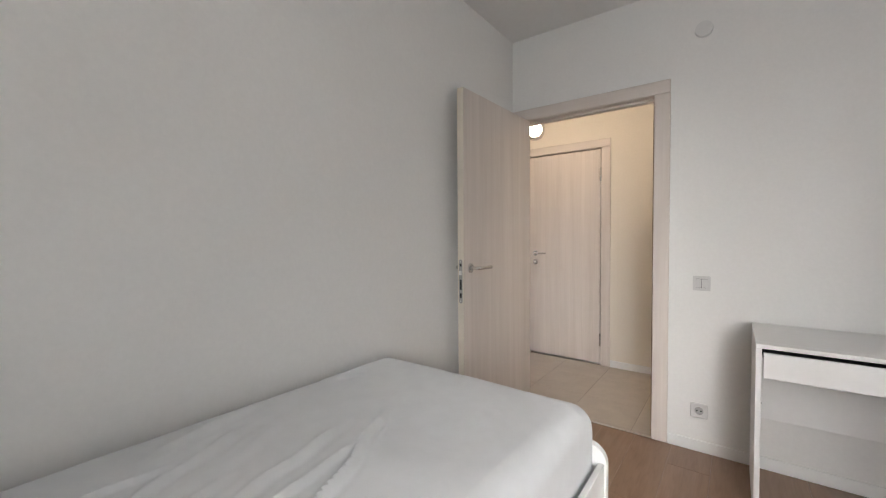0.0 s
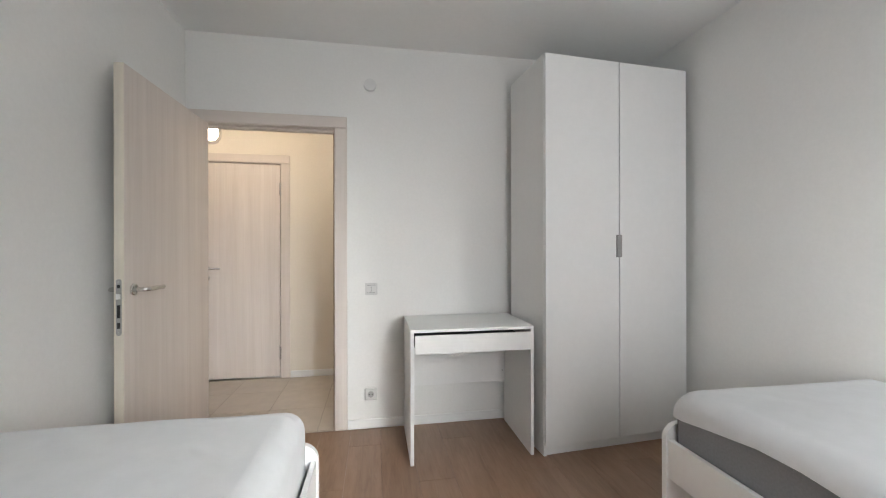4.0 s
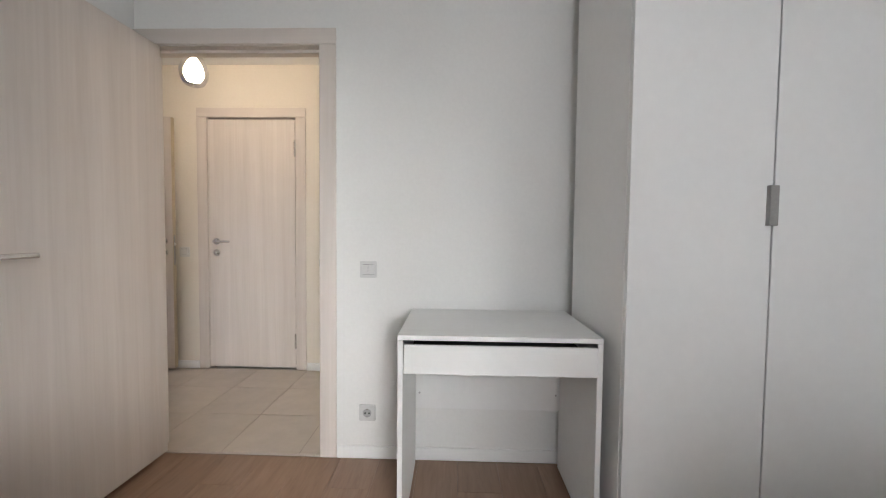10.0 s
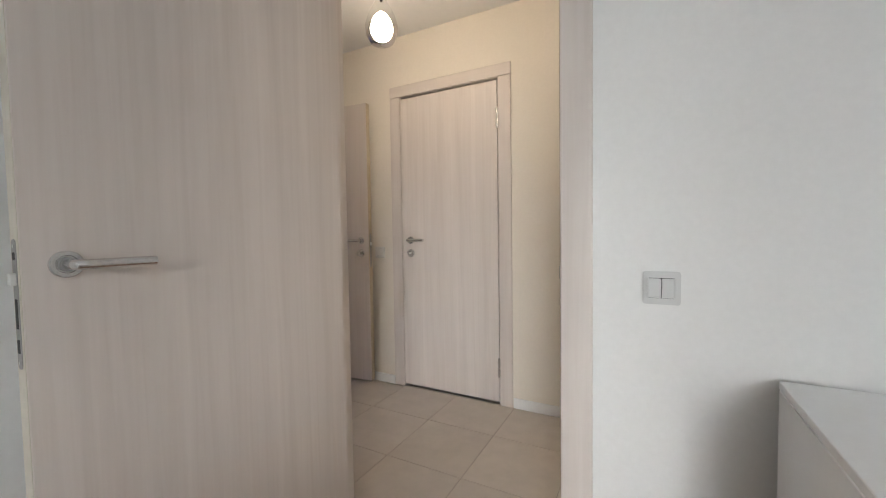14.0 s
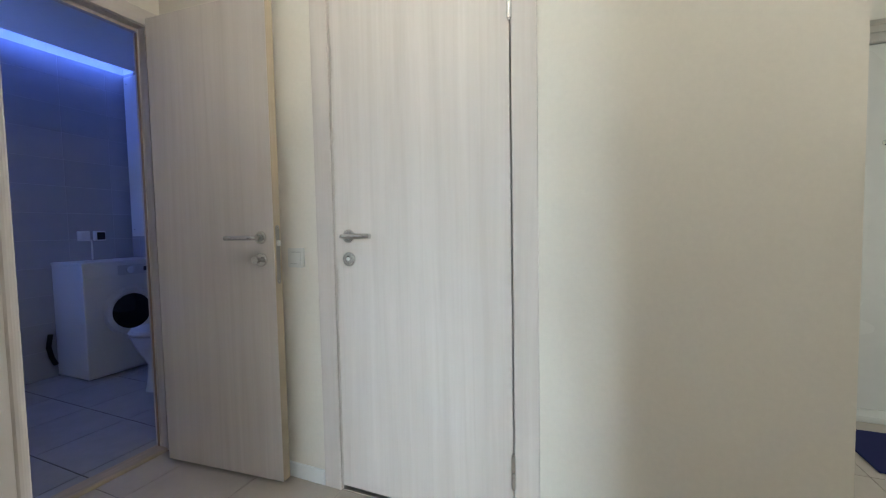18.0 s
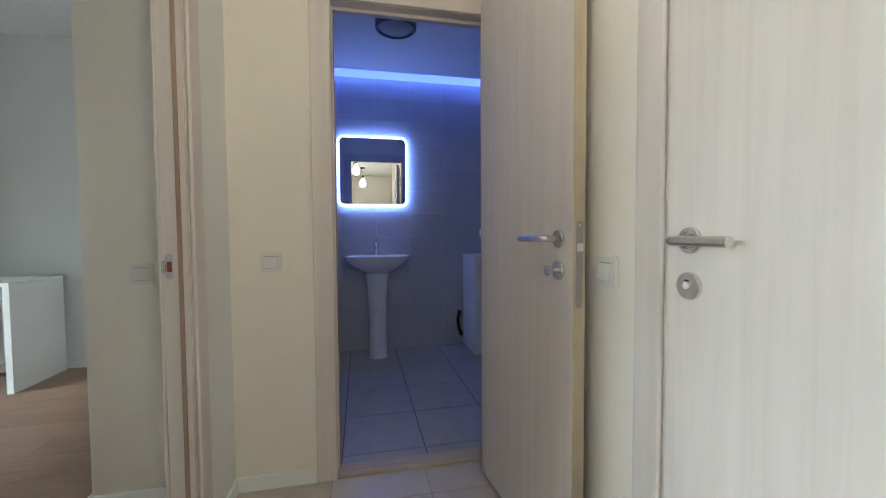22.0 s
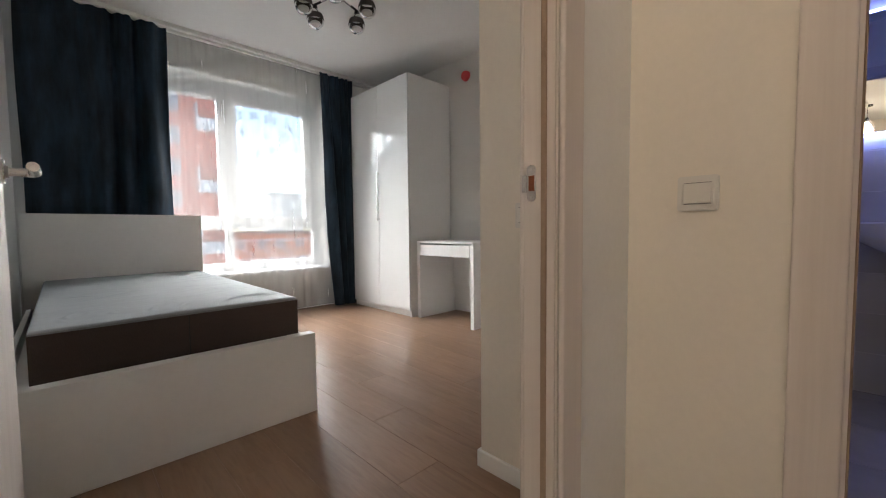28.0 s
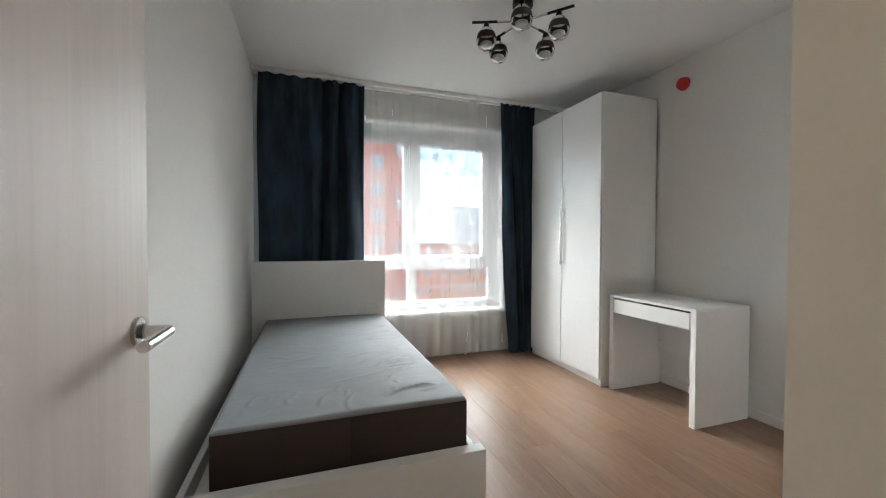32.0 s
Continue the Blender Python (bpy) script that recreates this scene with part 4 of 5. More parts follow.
for p_, q_ in zip(rings, rings[1:]):
    for k in range(48):
        bm.faces.new((p_[k], p_[(k + 1) % 48], q_[(k + 1) % 48], q_[k]))
part("basin", bm, CERAMIC, bs)
part("drain", cyl(B(), (0.25, 0, 0.762), (0.25, 0, 0.766), 0.024, 24), CHROME, bs)
part("pedestal", lathe(B(), [(0.0, 0), (0.090, 0), (0.091, 0.015), (0.084, 0.04), (0.082, 0.30), (0.087, 0.5), (0.096, 0.64), (0.108, 0.725), (0, 0.725)], (0.19, 0, 0), 32, 0.95, 0.95), CERAMIC, bs)
fc = part("faucet", cyl(cyl(B(), (0.065, 0, 0.872), (0.065, 0, 0.975), 0.022, 20), (0.065, 0, 0.94), (0.185, 0, 0.925), 0.012, 16, 0.010), CHROME, bs)
part("faucet_lever", cyl(cyl(B(), (0.065, 0, 0.962), (0.065, 0, 0.985), 0.02, 20), (0.065, 0, 0.985), (0.12, 0, 1.015), 0.007, 12), CHROME, fc)

wm = thing("washing_machine", (-4.275, 4.62, 0), "white slim front-loading washing machine", "washing machine")
part("body", boxes((0, 0.405, 0, 0.595, 0.012, 0.85, 0.008, 2)), PLASTIC, wm, smooth=False)
part("top", boxes((-0.002, 0.409, -0.003, 0.598, 0.845, 0.866, 0.006, 2)), PLASTIC, wm, smooth=False)
part("detergent_drawer", boxes((0.405, 0.409, 0.03, 0.20, 0.755, 0.83, 0.002)), PLASTIC, wm, smooth=False)
part("control_panel", boxes((0.405, 0.408, 0.22, 0.58, 0.755, 0.83, 0.001)), SWITCH, wm, smooth=False)
part("dial", cyl(B(), (0.408, 0.30, 0.792), (0.424, 0.30, 0.792), 0.026, 28), CHROME, wm)
part("display", boxes((0.408, 0.4092, 0.40, 0.47, 0.775, 0.81)), DARK, wm, smooth=False)
dr = bmesh.new()
lathe(dr, [(0.135, 0.012), (0.145, 0.024), (0.175, 0.021), (0.19, 0.0)], seg=40)
dr.transform(Matrix.Translation((0.405, 0.297, 0.47)) @ pose(0, 0, 0, 0, 90, 0))
po = part("porthole", dr, PLASTIC, wm, "white round door ring")
dg = bmesh.new()
lathe(dg, [(0.0, 0.018), (0.08, 0.017), (0.136, 0.0135)], seg=36)
dg.transform(Matrix.Translation((0.407, 0.297, 0.47)) @ pose(0, 0, 0, 0, 90, 0))
part("porthole_glass", dg, mat("dark_porthole", (0.01, 0.01, 0.015), 0.06, grain=0.1), po)
for y in (0.05, 0.54):
    for x in (0.05, 0.35):
        part("foot", cyl(B(), (x, y, 0), (x, y, 0.014), 0.018, 12), BLACK, wm)

tub = thing("bathtub", (-4.28, 2.735, 0), "white bathtub with a panel front", "bathtub")
bm = bmesh.new()
for (a, b, c, d, z0, z1) in ((0.0, 1.5, 0.0, 0.07, 0.52, 0.60), (0.0, 1.5, 0.63, 0.70, 0.52, 0.60), (0.0, 0.08, 0.07, 0.63, 0.52, 0.60), (1.42, 1.5, 0.07, 0.63, 0.52, 0.60), (0.05, 1.45, 0.04, 0.66, 0.14, 0.16)):
    box(bm, a, b, c, d, z0, z1, 0.02, 3)
part("rim", bm, CERAMIC, tub)
part("front_panel", boxes((0.0, 1.48, 0.665, 0.68, 0.06, 0.53)), PLASTIC, tub, smooth=False)
part("end_panel", boxes((1.465, 1.48, 0.0, 0.66, 0.06, 0.53)), PLASTIC, tub, smooth=False)
part("basin_walls", boxes((0.06, 0.08, 0.06, 0.64, 0.16, 0.53), (1.42, 1.44, 0.06, 0.64, 0.16, 0.53), (0.08, 1.42, 0.05, 0.07, 0.16, 0.53), (0.08, 1.42, 0.63, 0.65, 0.16, 0.53)), CERAMIC, tub, smooth=False)

rod = thing("shower_rail", (-4.28, 3.40, 2.235), "white shower curtain rail above the bathtub", "curtain rail")
part("rail", cyl(B(), (0.01, 0, 0), (1.78, 0, 0), 0.010, 14), PLASTIC, rod)
part("flange", cyl(B(), (0.0, 0, 0), (0.05, 0, 0), 0.028, 20, 0.012), PLASTIC, rod)
for y, m_ in ((4.825, PLASTIC), (4.93, BLACK)):
    k = thing("bath_socket", (-4.282, y, 1.06), "splash-proof socket above the washing machine", "socket", "bathroom sockets")
    part("cover", boxes((0, 0.045, -0.036, 0.036, -0.04, 0.04, 0.006)), PLASTIC, k, smooth=False)
    part("lid", boxes((0.045, 0.055, -0.028, 0.028, -0.03, 0.03, 0.004)), m_, k, smooth=False)
solo("power_cable", tube(B(), [(-4.23, 4.86, 1.03), (-4.235, 4.865, 0.95), (-4.25, 4.87, 0.87)], 0.006, 8), PLASTIC, "white cable hanging to the washing machine", "cable", smooth=True)
ap = thing("access_panel", (-4.25, 5.19, 1.05), "white access panel on the bathroom end wall", "panel")
part("panel_door", boxes((0, 0.5, -0.022, -0.008, 0, 1.36, 0.002)), PLASTIC, ap, smooth=False)
for z in (0.06, 1.30):
    part("screw", cyl(B(), (0.04, -0.022, z), (0.04, -0.026, z), 0.006, 10), CHROME, ap)
hose = solo("drain_hose", tube(B(), [(-4.25, 4.60, 0.10), (-4.24, 4.575, 0.16), (-4.25, 4.565, 0.24), (-4.26, 4.585, 0.33)], 0.016, 10), BLACK, "dark drain hose beside the washing machine", "hose", smooth=True)
wc = thing("toilet", (-3.28, 5.19, 0), "white ceramic toilet beside the washing machine", "toilet")
part("pedestal", lathe(B(), [(0.0, 0), (0.13, 0), (0.12, 0.05), (0.11, 0.18), (0.16, 0.30), (0.185, 0.385), (0.17, 0.395), (0, 0.39)], (0, -0.36, 0), 32, 1.0, 1.3), CERAMIC, wc)
part("seat", lathe(B(), [(0.0, 0.40), (0.185, 0.397), (0.19, 0.41), (0.18, 0.425), (0, 0.43)], (0, -0.36, 0), 32, 1.0, 1.3), PLASTIC, wc)
part("cistern", boxes((-0.19, 0.19, -0.19, -0.02, 0.40, 0.80, 0.02, 2)), CERAMIC, wc, smooth=False)
bl = thing("ceiling_lamp", (-3.30, 3.92, ZCB), "unlit round bathroom ceiling lamp with a dark rim", "ceiling lamp")
part("rim", lathe(B(), [(0, 0), (0.128, 0), (0.132, -0.012), (0.132, -0.070), (0.122, -0.078), (0.114, -0.074), (0.112, -0.04)], seg=40), mat("dark_lamp_rim", (0.12, 0.12, 0.13), 0.4, grain=0.1), bl)
part("diffuser", lathe(B(), [(0.113, -0.060), (0.10, -0.072), (0.0, -0.080)], seg=40), mat("unlit_diffuser", (0.34, 0.34, 0.35), 0.4, grain=0.03), bl)

# ---- bedroom two ----
wardrobe((-4.335, -0.382, 0), 90, "tall white high-gloss wardrobe by the window", GLOSS, True)
desk((-4.315, 0.655, 0), 90, "small white desk with one drawer beside the wardrobe", 0.04, 0.0)

fr = thing("single_bed", (-1.15, 1.806, 0), "white board bed frame with a tall headboard", "bed")
part("footboard", boxes((-1.045, 0, -0.055, 0, 0.0, 0.38, 0.002)), WHITE, fr, smooth=False)
part("headboard", boxes((-1.045, 0, -2.085, -2.025, 0.0, 1.0, 0.002)), WHITE, fr, smooth=False)
for x in (-1.035, -0.035):
    part("side_board", boxes((x, x + 0.025, -2.024, -0.056, 0.10, 0.36, 0.002)), WHITE, fr, smooth=False)
part("slat_base", boxes((-1.008, -0.037, -2.022, -0.058, 0.28, 0.30)), WHITE, fr, smooth=False)
ms = thing("mattress", (-2.16, -0.205, 0.301), "bare mattress with silver-grey top and dark brown sides", "mattress")
bm, g, *_ = crumpled(0.91, 1.90, 0.243, 0.014, 5, 0.004, 130, 240,
                          random_creases(7, 12, (0.05, 0.55), (0.3, 1.5), 32, 0.40, 0.012, 0.0028, 14) + random_creases(8, 22, (0.02, 0.09), (0.5, 1.78), 28, 0.26, 0.0085, 0.0048, 16)
                     + random_creases(9, 12, (0.2, 0.8), (1.62, 1.80), 75, 0.13, 0.0085, 0.0022, 20) + random_creases(10, 10, (0.62, 0.85), (0.3, 1.6), 150, 0.2, 0.010, 0.0020, 20), 0.018)
part("top_cover", bm, SATIN, ms, "silver-grey slightly puckered top cloth")
bm, g, *_ = crumpled(0.91, 1.90, 0.228, 0.003, 5, 0.0, 6, 12)
skirt(bm, g, lambda x, y: 0.0)
part("side_band", bm, BROWN, ms, "dark brown woven side band")
part("seam", boxes((0.452, 0.456, 1.8995, 1.902, 0.006, 0.222)), DARK, ms, smooth=False)
part("piping", tube(B(), [(0.004, 0.004, 0.231), (0.906, 0.004, 0.231), (0.906, 1.896, 0.231), (0.004, 1.896, 0.231), (0.004, 0.004, 0.231)], 0.0045, 8), GREY, ms)


def curtain(name, x0, x1, y, z0, z1, folds, depth, material, label, seed, flare=(0, 0), nx=170, soft=1.0, flat=0.0):
    """Hanging cloth: pleated at the top, falling into fewer, wandering folds of uneven depth."""
    bm = bmesh.new()
    rows = []
    nz = 60
    wide = x1 - x0
    for j in range(nz + 1):
        v = j / nz
        row = []
        for i in range(nx + 1):
            u = i / nx
            drift = 0.16 * (1 - v) * soft * noise.noise(Vector((u * 2.1, v * 1.1, seed + 5.0)))
            k = (u + drift) * folds + 0.7 * noise.noise(Vector((u * folds * 0.45, v * 0.5, seed)))
            deep = 0.55 + 0.9 * abs(noise.noise(Vector((u * folds * 0.5, v * 0.7, seed + 2.0))))
            w = math.sin(2 * math.pi * k) * (1 - flat * max(0.0, min(1.0, (u - 0.5) / 0.2)))
            pleat = 0.015 * math.sin(2 * math.pi * k * 2.0 + 1.0) * max(0.0, v * 3 - 2) * soft
            yy = y + depth * deep * (w - 0.25 * w * w) * (0.35 + 0.65 * min(1.0, (1 - v) * 2.2)) + pleat
            yy += soft * 0.010 * noise.noise(Vector((u * wide * 6, v * 5, seed))) + soft * 0.0035 * noise.noise(Vector((u * wide * 9, v * 46, seed + 1.0)))
            xa, xb = x0 + flare[0] * (1 - v) ** 1.5, x1 + flare[1] * (1 - v) ** 1.5 + soft * 0.012 * math.sin(v * 7 + seed)
            row.append(bm.verts.new((xa + (xb - xa) * u, yy, z0 + (z1 - z0) * v)))
        rows.append(row)
    for p, q in zip(rows, rows[1:]):
        for i in range(nx):
            bm.faces.new((p[i], p[i + 1], q[i + 1], q[i]))
    me = mesh_of(name, bm, material, True)
    ob = new(name, me)
    ob.matrix_world = placed(Matrix.Identity(4))
    return tagged(ob, label, "curtain", "curtains")


curtain("curtain", -2.05, -1.185, -0.42, 0.02, 2.56, 4, 0.085, VELVET, "dark petrol velvet curtain with soft folds", 2, (0.0, 0.035), flat=0.75)
curtain("curtain", -3.80, -3.41, -0.42, 0.012, 2.56, 3, 0.042, VELVET, "dark petrol velvet curtain gathered beside the wardrobe", 6, (0.0, -0.13))
curtain("sheer_curtain", -3.58, -2.486, -0.505, 0.03, 2.565, 8, 0.006, SHEER, "thin white voile curtain before the window", 4, soft=0.12)
curtain("sheer_curtain", -2.572, -1.60, -0.522, 0.035, 2.565, 6, 0.006, SHEER, "thin white voile panel overlapping its neighbour", 9, soft=0.12)
rl = thing("curtain_rail", (-2.735, -0.45, 2.60), "white double ceiling curtain rail", "curtain rail")
part("track", boxes((-1.61, 1.61, -0.075, -0.035, -0.035, -0.001, 0.003)), PLASTIC, rl, smooth=False)
part("track", boxes((-1.61, 1.61, 0.01, 0.05, -0.035, -0.001, 0.003)), PLASTIC, rl, smooth=False)

rd = thing("radiator", (-2.80, -0.62, 0.09), "white panel radiator under the window", "radiator")
part("panel", boxes((-0.43, 0.43, 0.02, 0.068, 0, 0.25, 0.008, 2)), PLASTIC, rd, smooth=False)
part("grille", boxes((-0.425, 0.425, 0.024, 0.064, 0.2501, 0.256)), EDGE, rd, smooth=False)
for x in (-0.3, 0.3):
    part("bracket", boxes((x - 0.015, x + 0.015, 0, 0.02, 0.06, 0.2)), PLASTIC, rd, smooth=False)
    part("leg", boxes((x - 0.012, x + 0.012, 0.032, 0.056, -0.09, 0.0)), PLASTIC, rd, smooth=False)

al = thing("smoke_alarm", (-4.35, 0.86, 2.40), "small round detector under a red cap high on the wall", "smoke alarm")
part("base", cyl(B(), (0, 0, 0), (0.015, 0, 0), 0.05, 32), PLASTIC, al)
part("cap", cyl(B(), (0.015, 0, 0), (0.045, 0, 0), 0.052, 32, 0.044), RED, al, "red plastic dust cap")
switch((-2.41, 2.85, 0.91), 90, "white light switch inside the second bedroom", 1)

ch = thing("chandelier", (-2.776, 1.065, ZC1), "five-arm black and chrome chandelier with smoked glass globes", "chandelier")
part("canopy", lathe(B(), [(0, 0), (0.06, 0), (0.06, -0.03), (0.02, -0.036), (0, -0.036)], seg=32), BLACK, ch)
part("stem", cyl(B(), (0, 0, -0.03), (0, 0, -0.11), 0.011, 16), CHROME, ch)
part("hub", lathe(B(), [(0, -0.10), (0.03, -0.105), (0.03, -0.125), (0, -0.13)], seg=28), BLACK, ch)
for k in range(5):
    a = radians((-23, 58, 130, 199, 284)[k])
    c, s = math.cos(a), math.sin(a)
    R = 0.215
    arm = part("arm", cyl(B(), (0.02 * c, 0.02 * s, -0.115), (0.17 * c, 0.17 * s, -0.115), 0.006, 12), CHROME, ch, "chrome arm")
    part("arm_tip", cyl(B(), (0.15 * c, 0.15 * s, -0.115), (0.30 * c, 0.30 * s, -0.115), 0.008, 12), BLACK, arm, "black sleeve")
    part("socket", cyl(B(), (R * c, R * s, -0.115), (R * c, R * s, -0.15), 0.012, 16, 0.02), BLACK, arm)
    gb = part("globe", lathe(B(), [(0.013, -0.143), (0.026, -0.152), (0.043, -0.170), (0.055, -0.194), (0.060, -0.219), (0.057, -0.243), (0.047, -0.263), (0.030, -0.276), (0.0, -0.281)], (R * c, R * s, 0), 32), SMOKED, ch, "smoky clear glass globe")
    gb.visible_shadow = False
    part("dark_band", lathe(B(), [(0.0505, -0.1835), (0.0555, -0.194), (0.0605, -0.219), (0.0598, -0.226), (0.0588, -0.226), (0.0590, -0.219), (0.0540, -0.194), (0.0490, -0.1835)], (R * c, R * s, 0), 32), BAND, gb, "dark smoked band")
    part("lens", lathe(B(), [(0.0, -0.240), (0.034, -0.240), (0.036, -0.246), (0.028, -0.256), (0.0, -0.260)], (R * c, R * s, 0), 28), FROST, gb, "milky lens inside the globe")

# ---- outside the window ----
origin(0, 0)
solo("ground", boxes((-900, 900, -1800, 900, -19.2, -19.0)), SNOWY, "grey winter yard far below", "ground", "structure")


solo("lower_storeys", boxes((-4.58, 2.38, -0.98, 6.13, -19.0, -0.252)), BRICK_RED, "plain storeys of the house under the flat", "building", "structure")


def block(name, x0, x1, y0, y1, top, facade, label, step, win, z_from, trim):
    """A building with rows of windows on its near face (y1)."""
    h = thing(name, ((x0 + x1) / 2, y1, -19.0), label, "building")
    ox, oy, oz = (x0 + x1) / 2, y1, -19.0
    part("wall", boxes((x0 - ox, x1 - ox, y0 - oy, 0, 0, top - oz)), facade, h, smooth=False)
    part("roof", boxes((x0 - ox - 0.3, x1 - ox + 0.3, y0 - oy - 0.3, 0.3, top - oz, top - oz + 0.5)), ROOFING, h, smooth=False)
    ww, wh = win
    fr = mesh_of("frame", boxes((-ww / 2, ww / 2, -0.05, 0.06, 0, 0.12), (-ww / 2, ww / 2, -0.05, 0.06, wh - 0.12, wh), (-ww / 2, -ww / 2 + 0.12, -0.05, 0.06, 0.12, wh - 0.12),
                                (ww / 2 - 0.12, ww / 2, -0.05, 0.06, 0.12, wh - 0.12), (-0.06, 0.06, -0.05, 0.06, 0.12, wh - 0.12)), trim)
    pn = mesh_of("pane", boxes((-ww / 2 + 0.1, ww / 2 - 0.1, -0.04, 0.01, 0.1, wh - 0.1)), PANE_FAR)
    n = max(1, int((x1 - x0 - 1.0) / step[0]))
    z = z_from
    while z + wh < top - 0.4:
        for k in range(n):
            x = x1 - 1.0 - step[0] * (k + 0.5)
            f = new("window", fr)
            f.parent, f.location = h, (x - ox, 0.02, z - oz)
            p = new("pane", pn)
            p.parent, p.location = f, (0, 0.005, 0)
        z += step[1]
    return h


block("apartment_building", -13.9, 8.0, -56, -40.0, 26.0, BRICK_RED, "tall red apartment block with white-framed windows", (3.55, 2.95), (1.5, 1.55), -17.5, PALE)
block("low_building", -47.0, -15.5, -85, -62.0, 0.3, ORANGE, "low orange building with pale bands", (3.2, 3.1), (1.7, 1.5), -17.5, PALE)
block("far_tower", -97.0, -81.0, -220, -205.0, 20.0, CREAM, "pale far apartment tower in haze", (2.7, 3.1), (1.5, 1.6), -17.0, PALE)
block("far_block", -72.0, -58.0, -320, -300.0, 22.0, CREAM, "pale far apartment block in haze", (2.9, 3.1), (1.5, 1.6), -17.0, PALE)
bands = bmesh.new()
for z in (-0.9, -3.9, -7.0, -10.0):
    box(bands, -46.8, -15.6, -61.98, -61.6, z, z + 0.35)
tagged(solo("balcony_rail", bands, PALE, "pale parapet bands on the low building", "parapet"), kind="structure")

for k in range(7):
    rr = bmesh.new()
    box(rr, -0.16, 0.16, -0.1, 0.1, -1.9, 1.9)
    rr.transform(Matrix.Translation((-18.5 - 3.1 * (k % 4), -61.5, -2.2 - 3.05 * (k // 4))) @ Matrix.Rotation(radians(62), 4, "Y"))
    tagged(solo("stair_rail", rr, PALE, "pale slanted rail on the orange building", "rail", group="slanted rails"))
for z in (-13.0, -7.1, -1.2, 4.7, 10.6, 16.5):
    for x in (-12.3, -5.2, 1.9):
        bal = thing("balcony", (x, -39.9, z), "pale glazed balcony on the red block", "balcony", "balconies of the red block")
        part("parapet", boxes((-1.3, 1.3, 0.9, 1.0, 0.0, 1.0)), PALE, bal, smooth=False)
        part("slab", boxes((-1.3, 1.3, 0.0, 1.0, -0.15, 0.0)), PALE, bal, smooth=False)
        for sx in (-1.3, 1.22):
            part("cheek", boxes((sx, sx + 0.08, 0.0, 0.9, 0.0, 2.4)), PALE, bal, smooth=False)

# paper snowflakes on the right-hand panes
rng = random.Random(12)


def flake(r):
    bm = bmesh.new()
    for k in range(6):
        a = math.pi * k / 3
        g = bmesh.new()
        for bx in ((0, r, -0.0045, 0.0045),):
            box(g, bx[0], bx[1], 0, 0.0006, bx[2], bx[3])
        box(g, r * 0.62, r * 0.78, 0, 0.0006, -r * 0.26, r * 0.26)
        box(g, r * 0.2, r * 0.34, 0, 0.0006, -r * 0.13, r * 0.13)
        g.transform(Matrix.Rotation(a, 4, "Y"))
        tmp = bpy.data.meshes.new("tmp")
        g.to_mesh(tmp)
        g.free()
        bm.from_mesh(tmp)
        bpy.data.meshes.remove(tmp)
    return mesh_of("snowflake_sticker", bm, FLAKE)


origin(*PLAN_TWO)
flakes = [flake(r) for r in (0.075, 0.055, 0.04)]
spots = []
while len(spots) < 34:
    p = (rng.uniform(-3.34, -2.66), rng.uniform(1.05, 2.1))
    if all(math.hypot(p[0] - q[0], p[1] - q[1]) > 0.105 for q in spots):
        spots.append(p)
for k, (x, z) in enumerate(spots):
    f = tagged(new("snowflake_sticker", flakes[k % 3]), "pale blue paper snowflake on the window pane", "sticker", "window snowflakes")
    f.matrix_world = placed(pose(x, -0.792, z, 0, rng.uniform(0, 60), 0))


# ---- floor and wall pieces ----
origin(0, 0)
def laid(name, label, category, area, dx, dy, gap, material, x_off, y_off, stagger=0.0, along_y=True, part_name="plank", thick=0.012, skip=None):
    """A floor of separate pieces, clipped to the area; pieces of one size share a mesh."""
    e = thing(name, (0, 0, 0), label, category, kind="structure")
    x0, x1, y0, y1 = area
    made = {}
    i = 0
    xs = x_off - math.ceil((x_off - x0) / dx) * dx
    while xs < x1:
        a, b = max(xs, x0), min(xs + dx, x1)
        ys = y_off + (i % 3) * stagger
        ys -= math.ceil((ys - y0) / dy) * dy
        while ys < y1:
            c, d = max(ys, y0), min(ys + dy, y1)
            if b - a > 0.01 and d - c > 0.01 and not (skip and skip((a + b) / 2, (c + d) / 2)):
                key = (round(b - a, 4), round(d - c, 4))
                if key not in made:
                    w, h = key[0] / 2 - gap / 2, key[1] / 2 - gap / 2
                    bm = bmesh.new()
                    t = [bm.verts.new((sx * (w - 0.0008), sy * (h - 0.0008), 0)) for sx, sy in ((-1, -1), (1, -1), (1, 1), (-1, 1))]
                    u = [bm.verts.new((sx * w, sy * h, -0.0008)) for sx, sy in ((-1, -1), (1, -1), (1, 1), (-1, 1))]
                    v = [bm.verts.new((sx * w, sy * h, -thick)) for sx, sy in ((-1, -1), (1, -1), (1, 1), (-1, 1))]
                    bm.faces.new(t)
                    for p, q in ((t, u), (u, v)):
                        for k in range(4):
                            bm.faces.new((q[k], q[(k + 1) % 4], p[(k + 1) % 4], p[k]))
                    made[key] = mesh_of(part_name, bm, material)
                ob = new(part_name, made[key])
                ob.parent = e
                ob.location = ((a + b) / 2, (c + d) / 2, 0)
            ys += dy
        xs += dx
        i += 1
    return e


laid("floor_bedroom", "brown oak laminate planks", "floor", (-1.04, 2.16, -0.568, 3.165), 0.193, 1.29, 0.0008, LAMINATE, -0.02, 0.35, 0.43)
laid("floor_bedroom_two", "brown oak laminate planks", "floor", (-4.38, -1.15, -0.568, 3.152), 0.193, 1.29, 0.0008, LAMINATE, -2.35, 1.712, 0.43,
     skip=lambda x, y: x < -2.48 and y > 2.75)
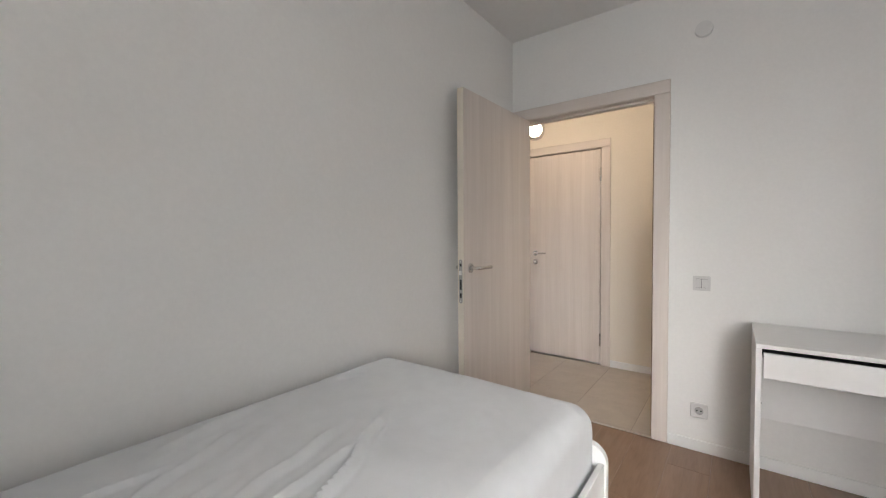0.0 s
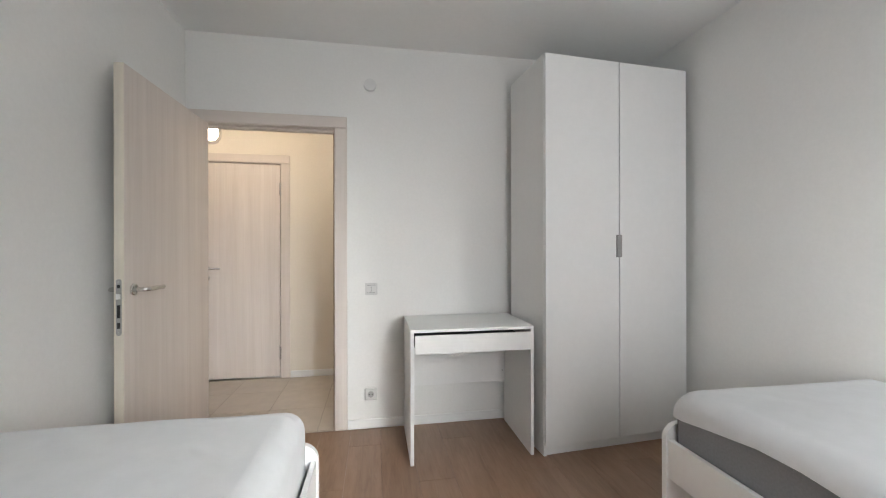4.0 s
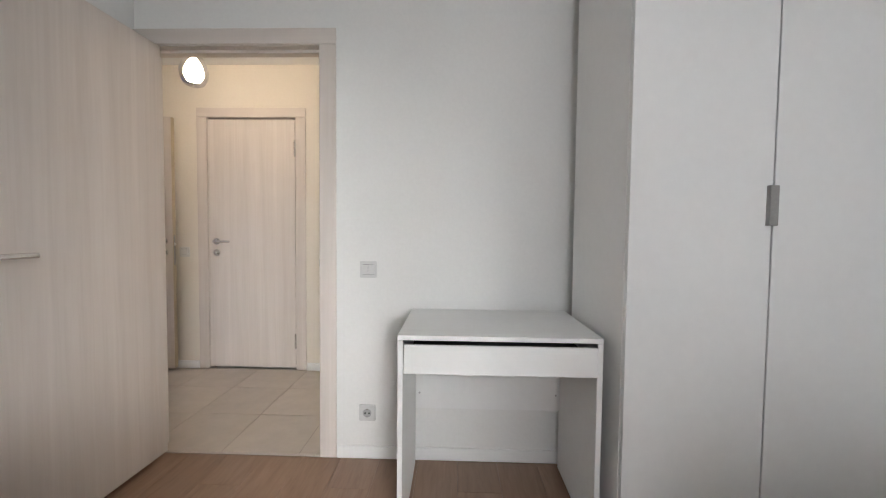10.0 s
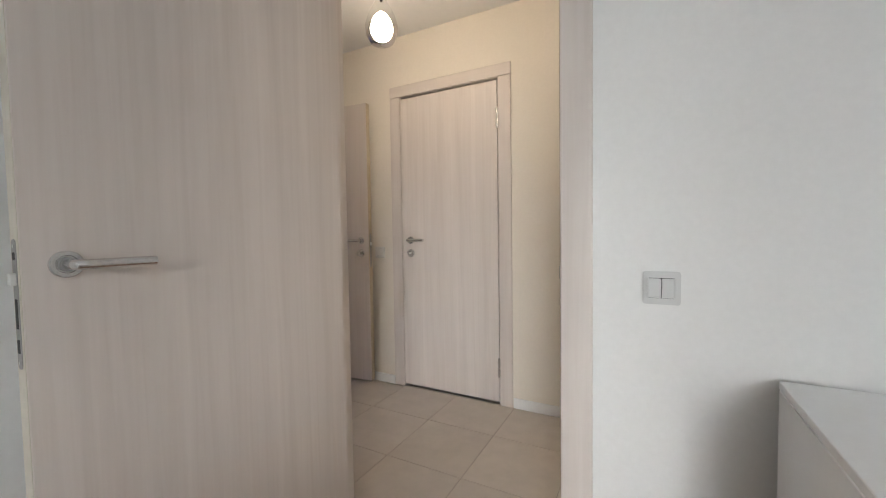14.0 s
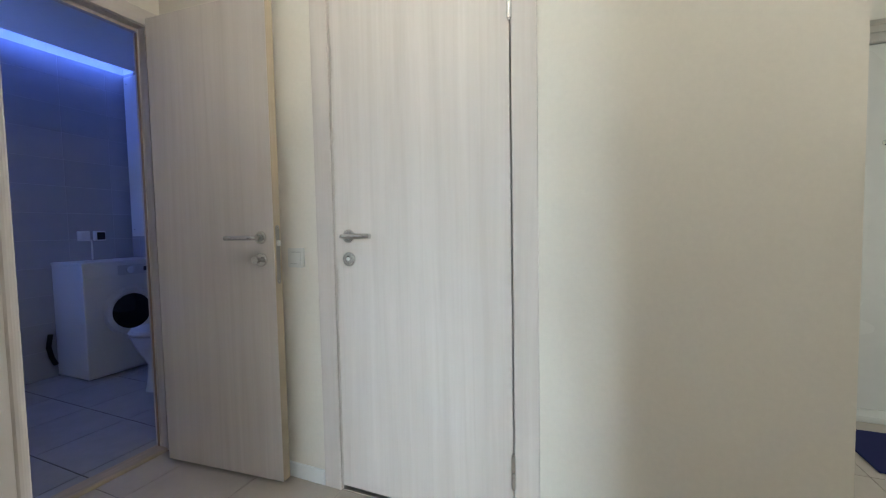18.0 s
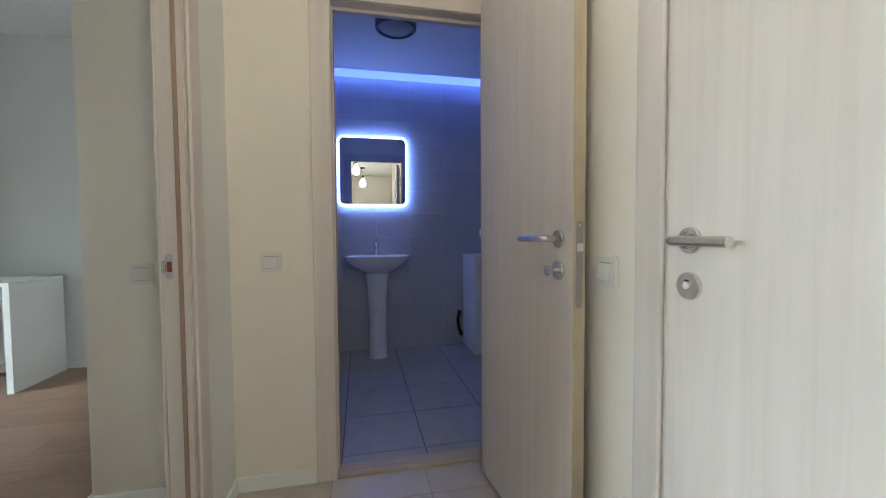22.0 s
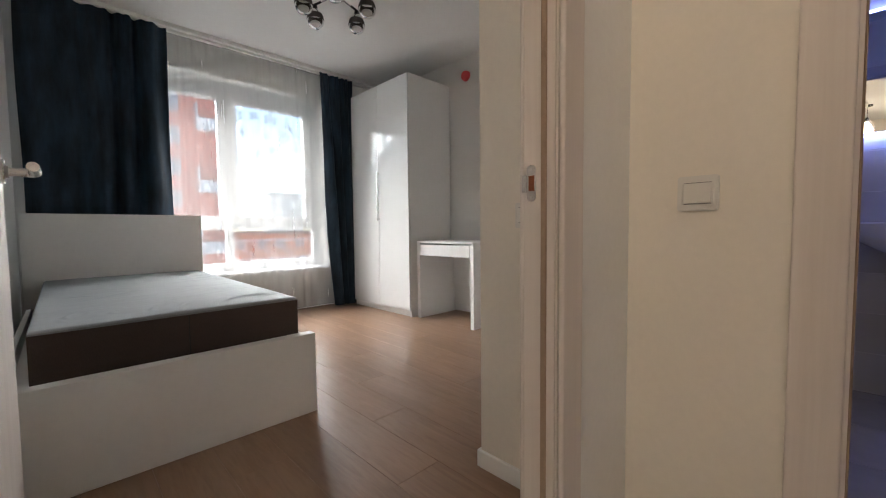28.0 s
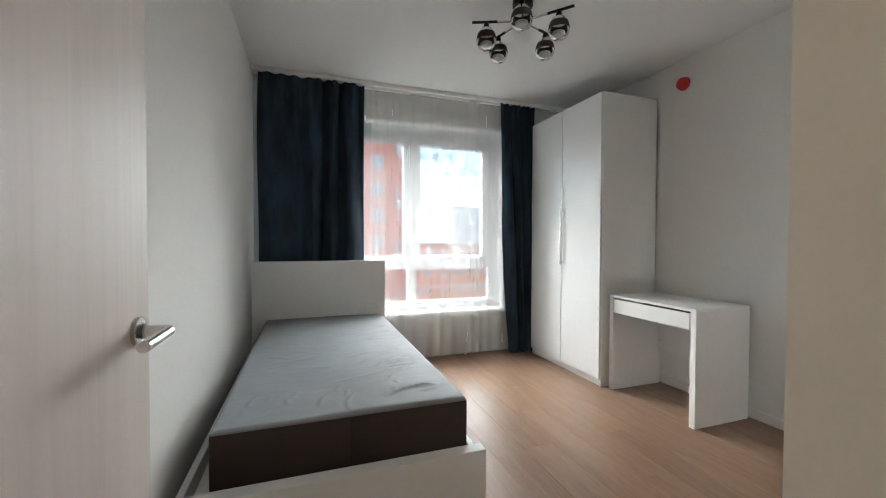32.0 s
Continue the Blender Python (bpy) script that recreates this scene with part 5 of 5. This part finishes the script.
laid("floor_hall", "beige porcelain floor tiles with narrow joints", "floor", (-2.44, 1.70, 3.155, 5.81), 0.403, 0.403, 0.003, TILE, -0.648, 3.995, 0, part_name="tile",
     skip=lambda x, y: (y > 4.40 and x < 0.05))
laid("floor_bath", "beige porcelain floor tiles", "floor", (-4.31, -2.52, 2.792, 5.242), 0.4, 0.4, 0.005, BATH_TILE, -3.01, 3.627, 0, part_name="tile")
solo("grout_bath", boxes((-4.31, -2.52, 2.79, 5.242, -0.0135, -0.0026)), mat("dark_grout", (0.09, 0.085, 0.08), 0.9, grain=0.2, size=60), "dark grout under the bathroom tiles", "grout", "structure")
solo("grout_bed", boxes((-2.44, 1.70, 3.175, 5.81, -0.0135, -0.0022)), GROUT, "grey-brown grout under the tiles", "grout", "structure")
solo("floor_strip", boxes((D1[0], D1[1], 3.160, 3.180, -0.004, 0.0035, 0.001)), STEEL, "thin metal strip where laminate meets tile", "floor strip", "structure")
origin(*PLAN_TWO)
solo("floor_strip_two", boxes((D2[0], D2[1], 3.090, 3.110, -0.004, 0.0035, 0.001)), STEEL, "thin metal strip where laminate meets tile", "floor strip", "structure")


def tiled(name, label, m, width, height, dx, dz, u_off, v_off, material=WALL_TILE, hole=None):
    """A tiled wall: local x along it, z up, tiles proud along -y."""
    e = thing(name, (0, 0, 0), label, "wall tiles", kind="structure")
    e.matrix_world = placed(m)
    part("grout", boxes((0, width, -0.0068, 0, 0, height)), GROUT_LIGHT, e, smooth=False)
    made = {}
    u = u_off - math.ceil(u_off / dx) * dx
    while u < width:
        a, b = max(u, 0), min(u + dx, width)
        v = v_off - math.ceil(v_off / dz) * dz
        while v < height:
            c, d = max(v, 0), min(v + dz, height)
            if b - a > 0.01 and d - c > 0.01 and not (hole and hole((a + b) / 2, (c + d) / 2)):
                key = (round(b - a, 3), round(d - c, 3))
                if key not in made:
                    w, h = key[0] / 2 - 0.0017, key[1] / 2 - 0.0017
                    made[key] = mesh_of("tile", box(B(), -w, w, -0.008, -0.001, -h, h, 0.001), material)
                ob = new("tile", made[key])
                ob.parent = e
                ob.location = ((a + b) / 2, 0, (c + d) / 2)
            v += dz
        u += dx
    return e


GROUT_LIGHT = mat("light_grout", (0.57, 0.57, 0.59), 0.9, grain=0.1, size=60)
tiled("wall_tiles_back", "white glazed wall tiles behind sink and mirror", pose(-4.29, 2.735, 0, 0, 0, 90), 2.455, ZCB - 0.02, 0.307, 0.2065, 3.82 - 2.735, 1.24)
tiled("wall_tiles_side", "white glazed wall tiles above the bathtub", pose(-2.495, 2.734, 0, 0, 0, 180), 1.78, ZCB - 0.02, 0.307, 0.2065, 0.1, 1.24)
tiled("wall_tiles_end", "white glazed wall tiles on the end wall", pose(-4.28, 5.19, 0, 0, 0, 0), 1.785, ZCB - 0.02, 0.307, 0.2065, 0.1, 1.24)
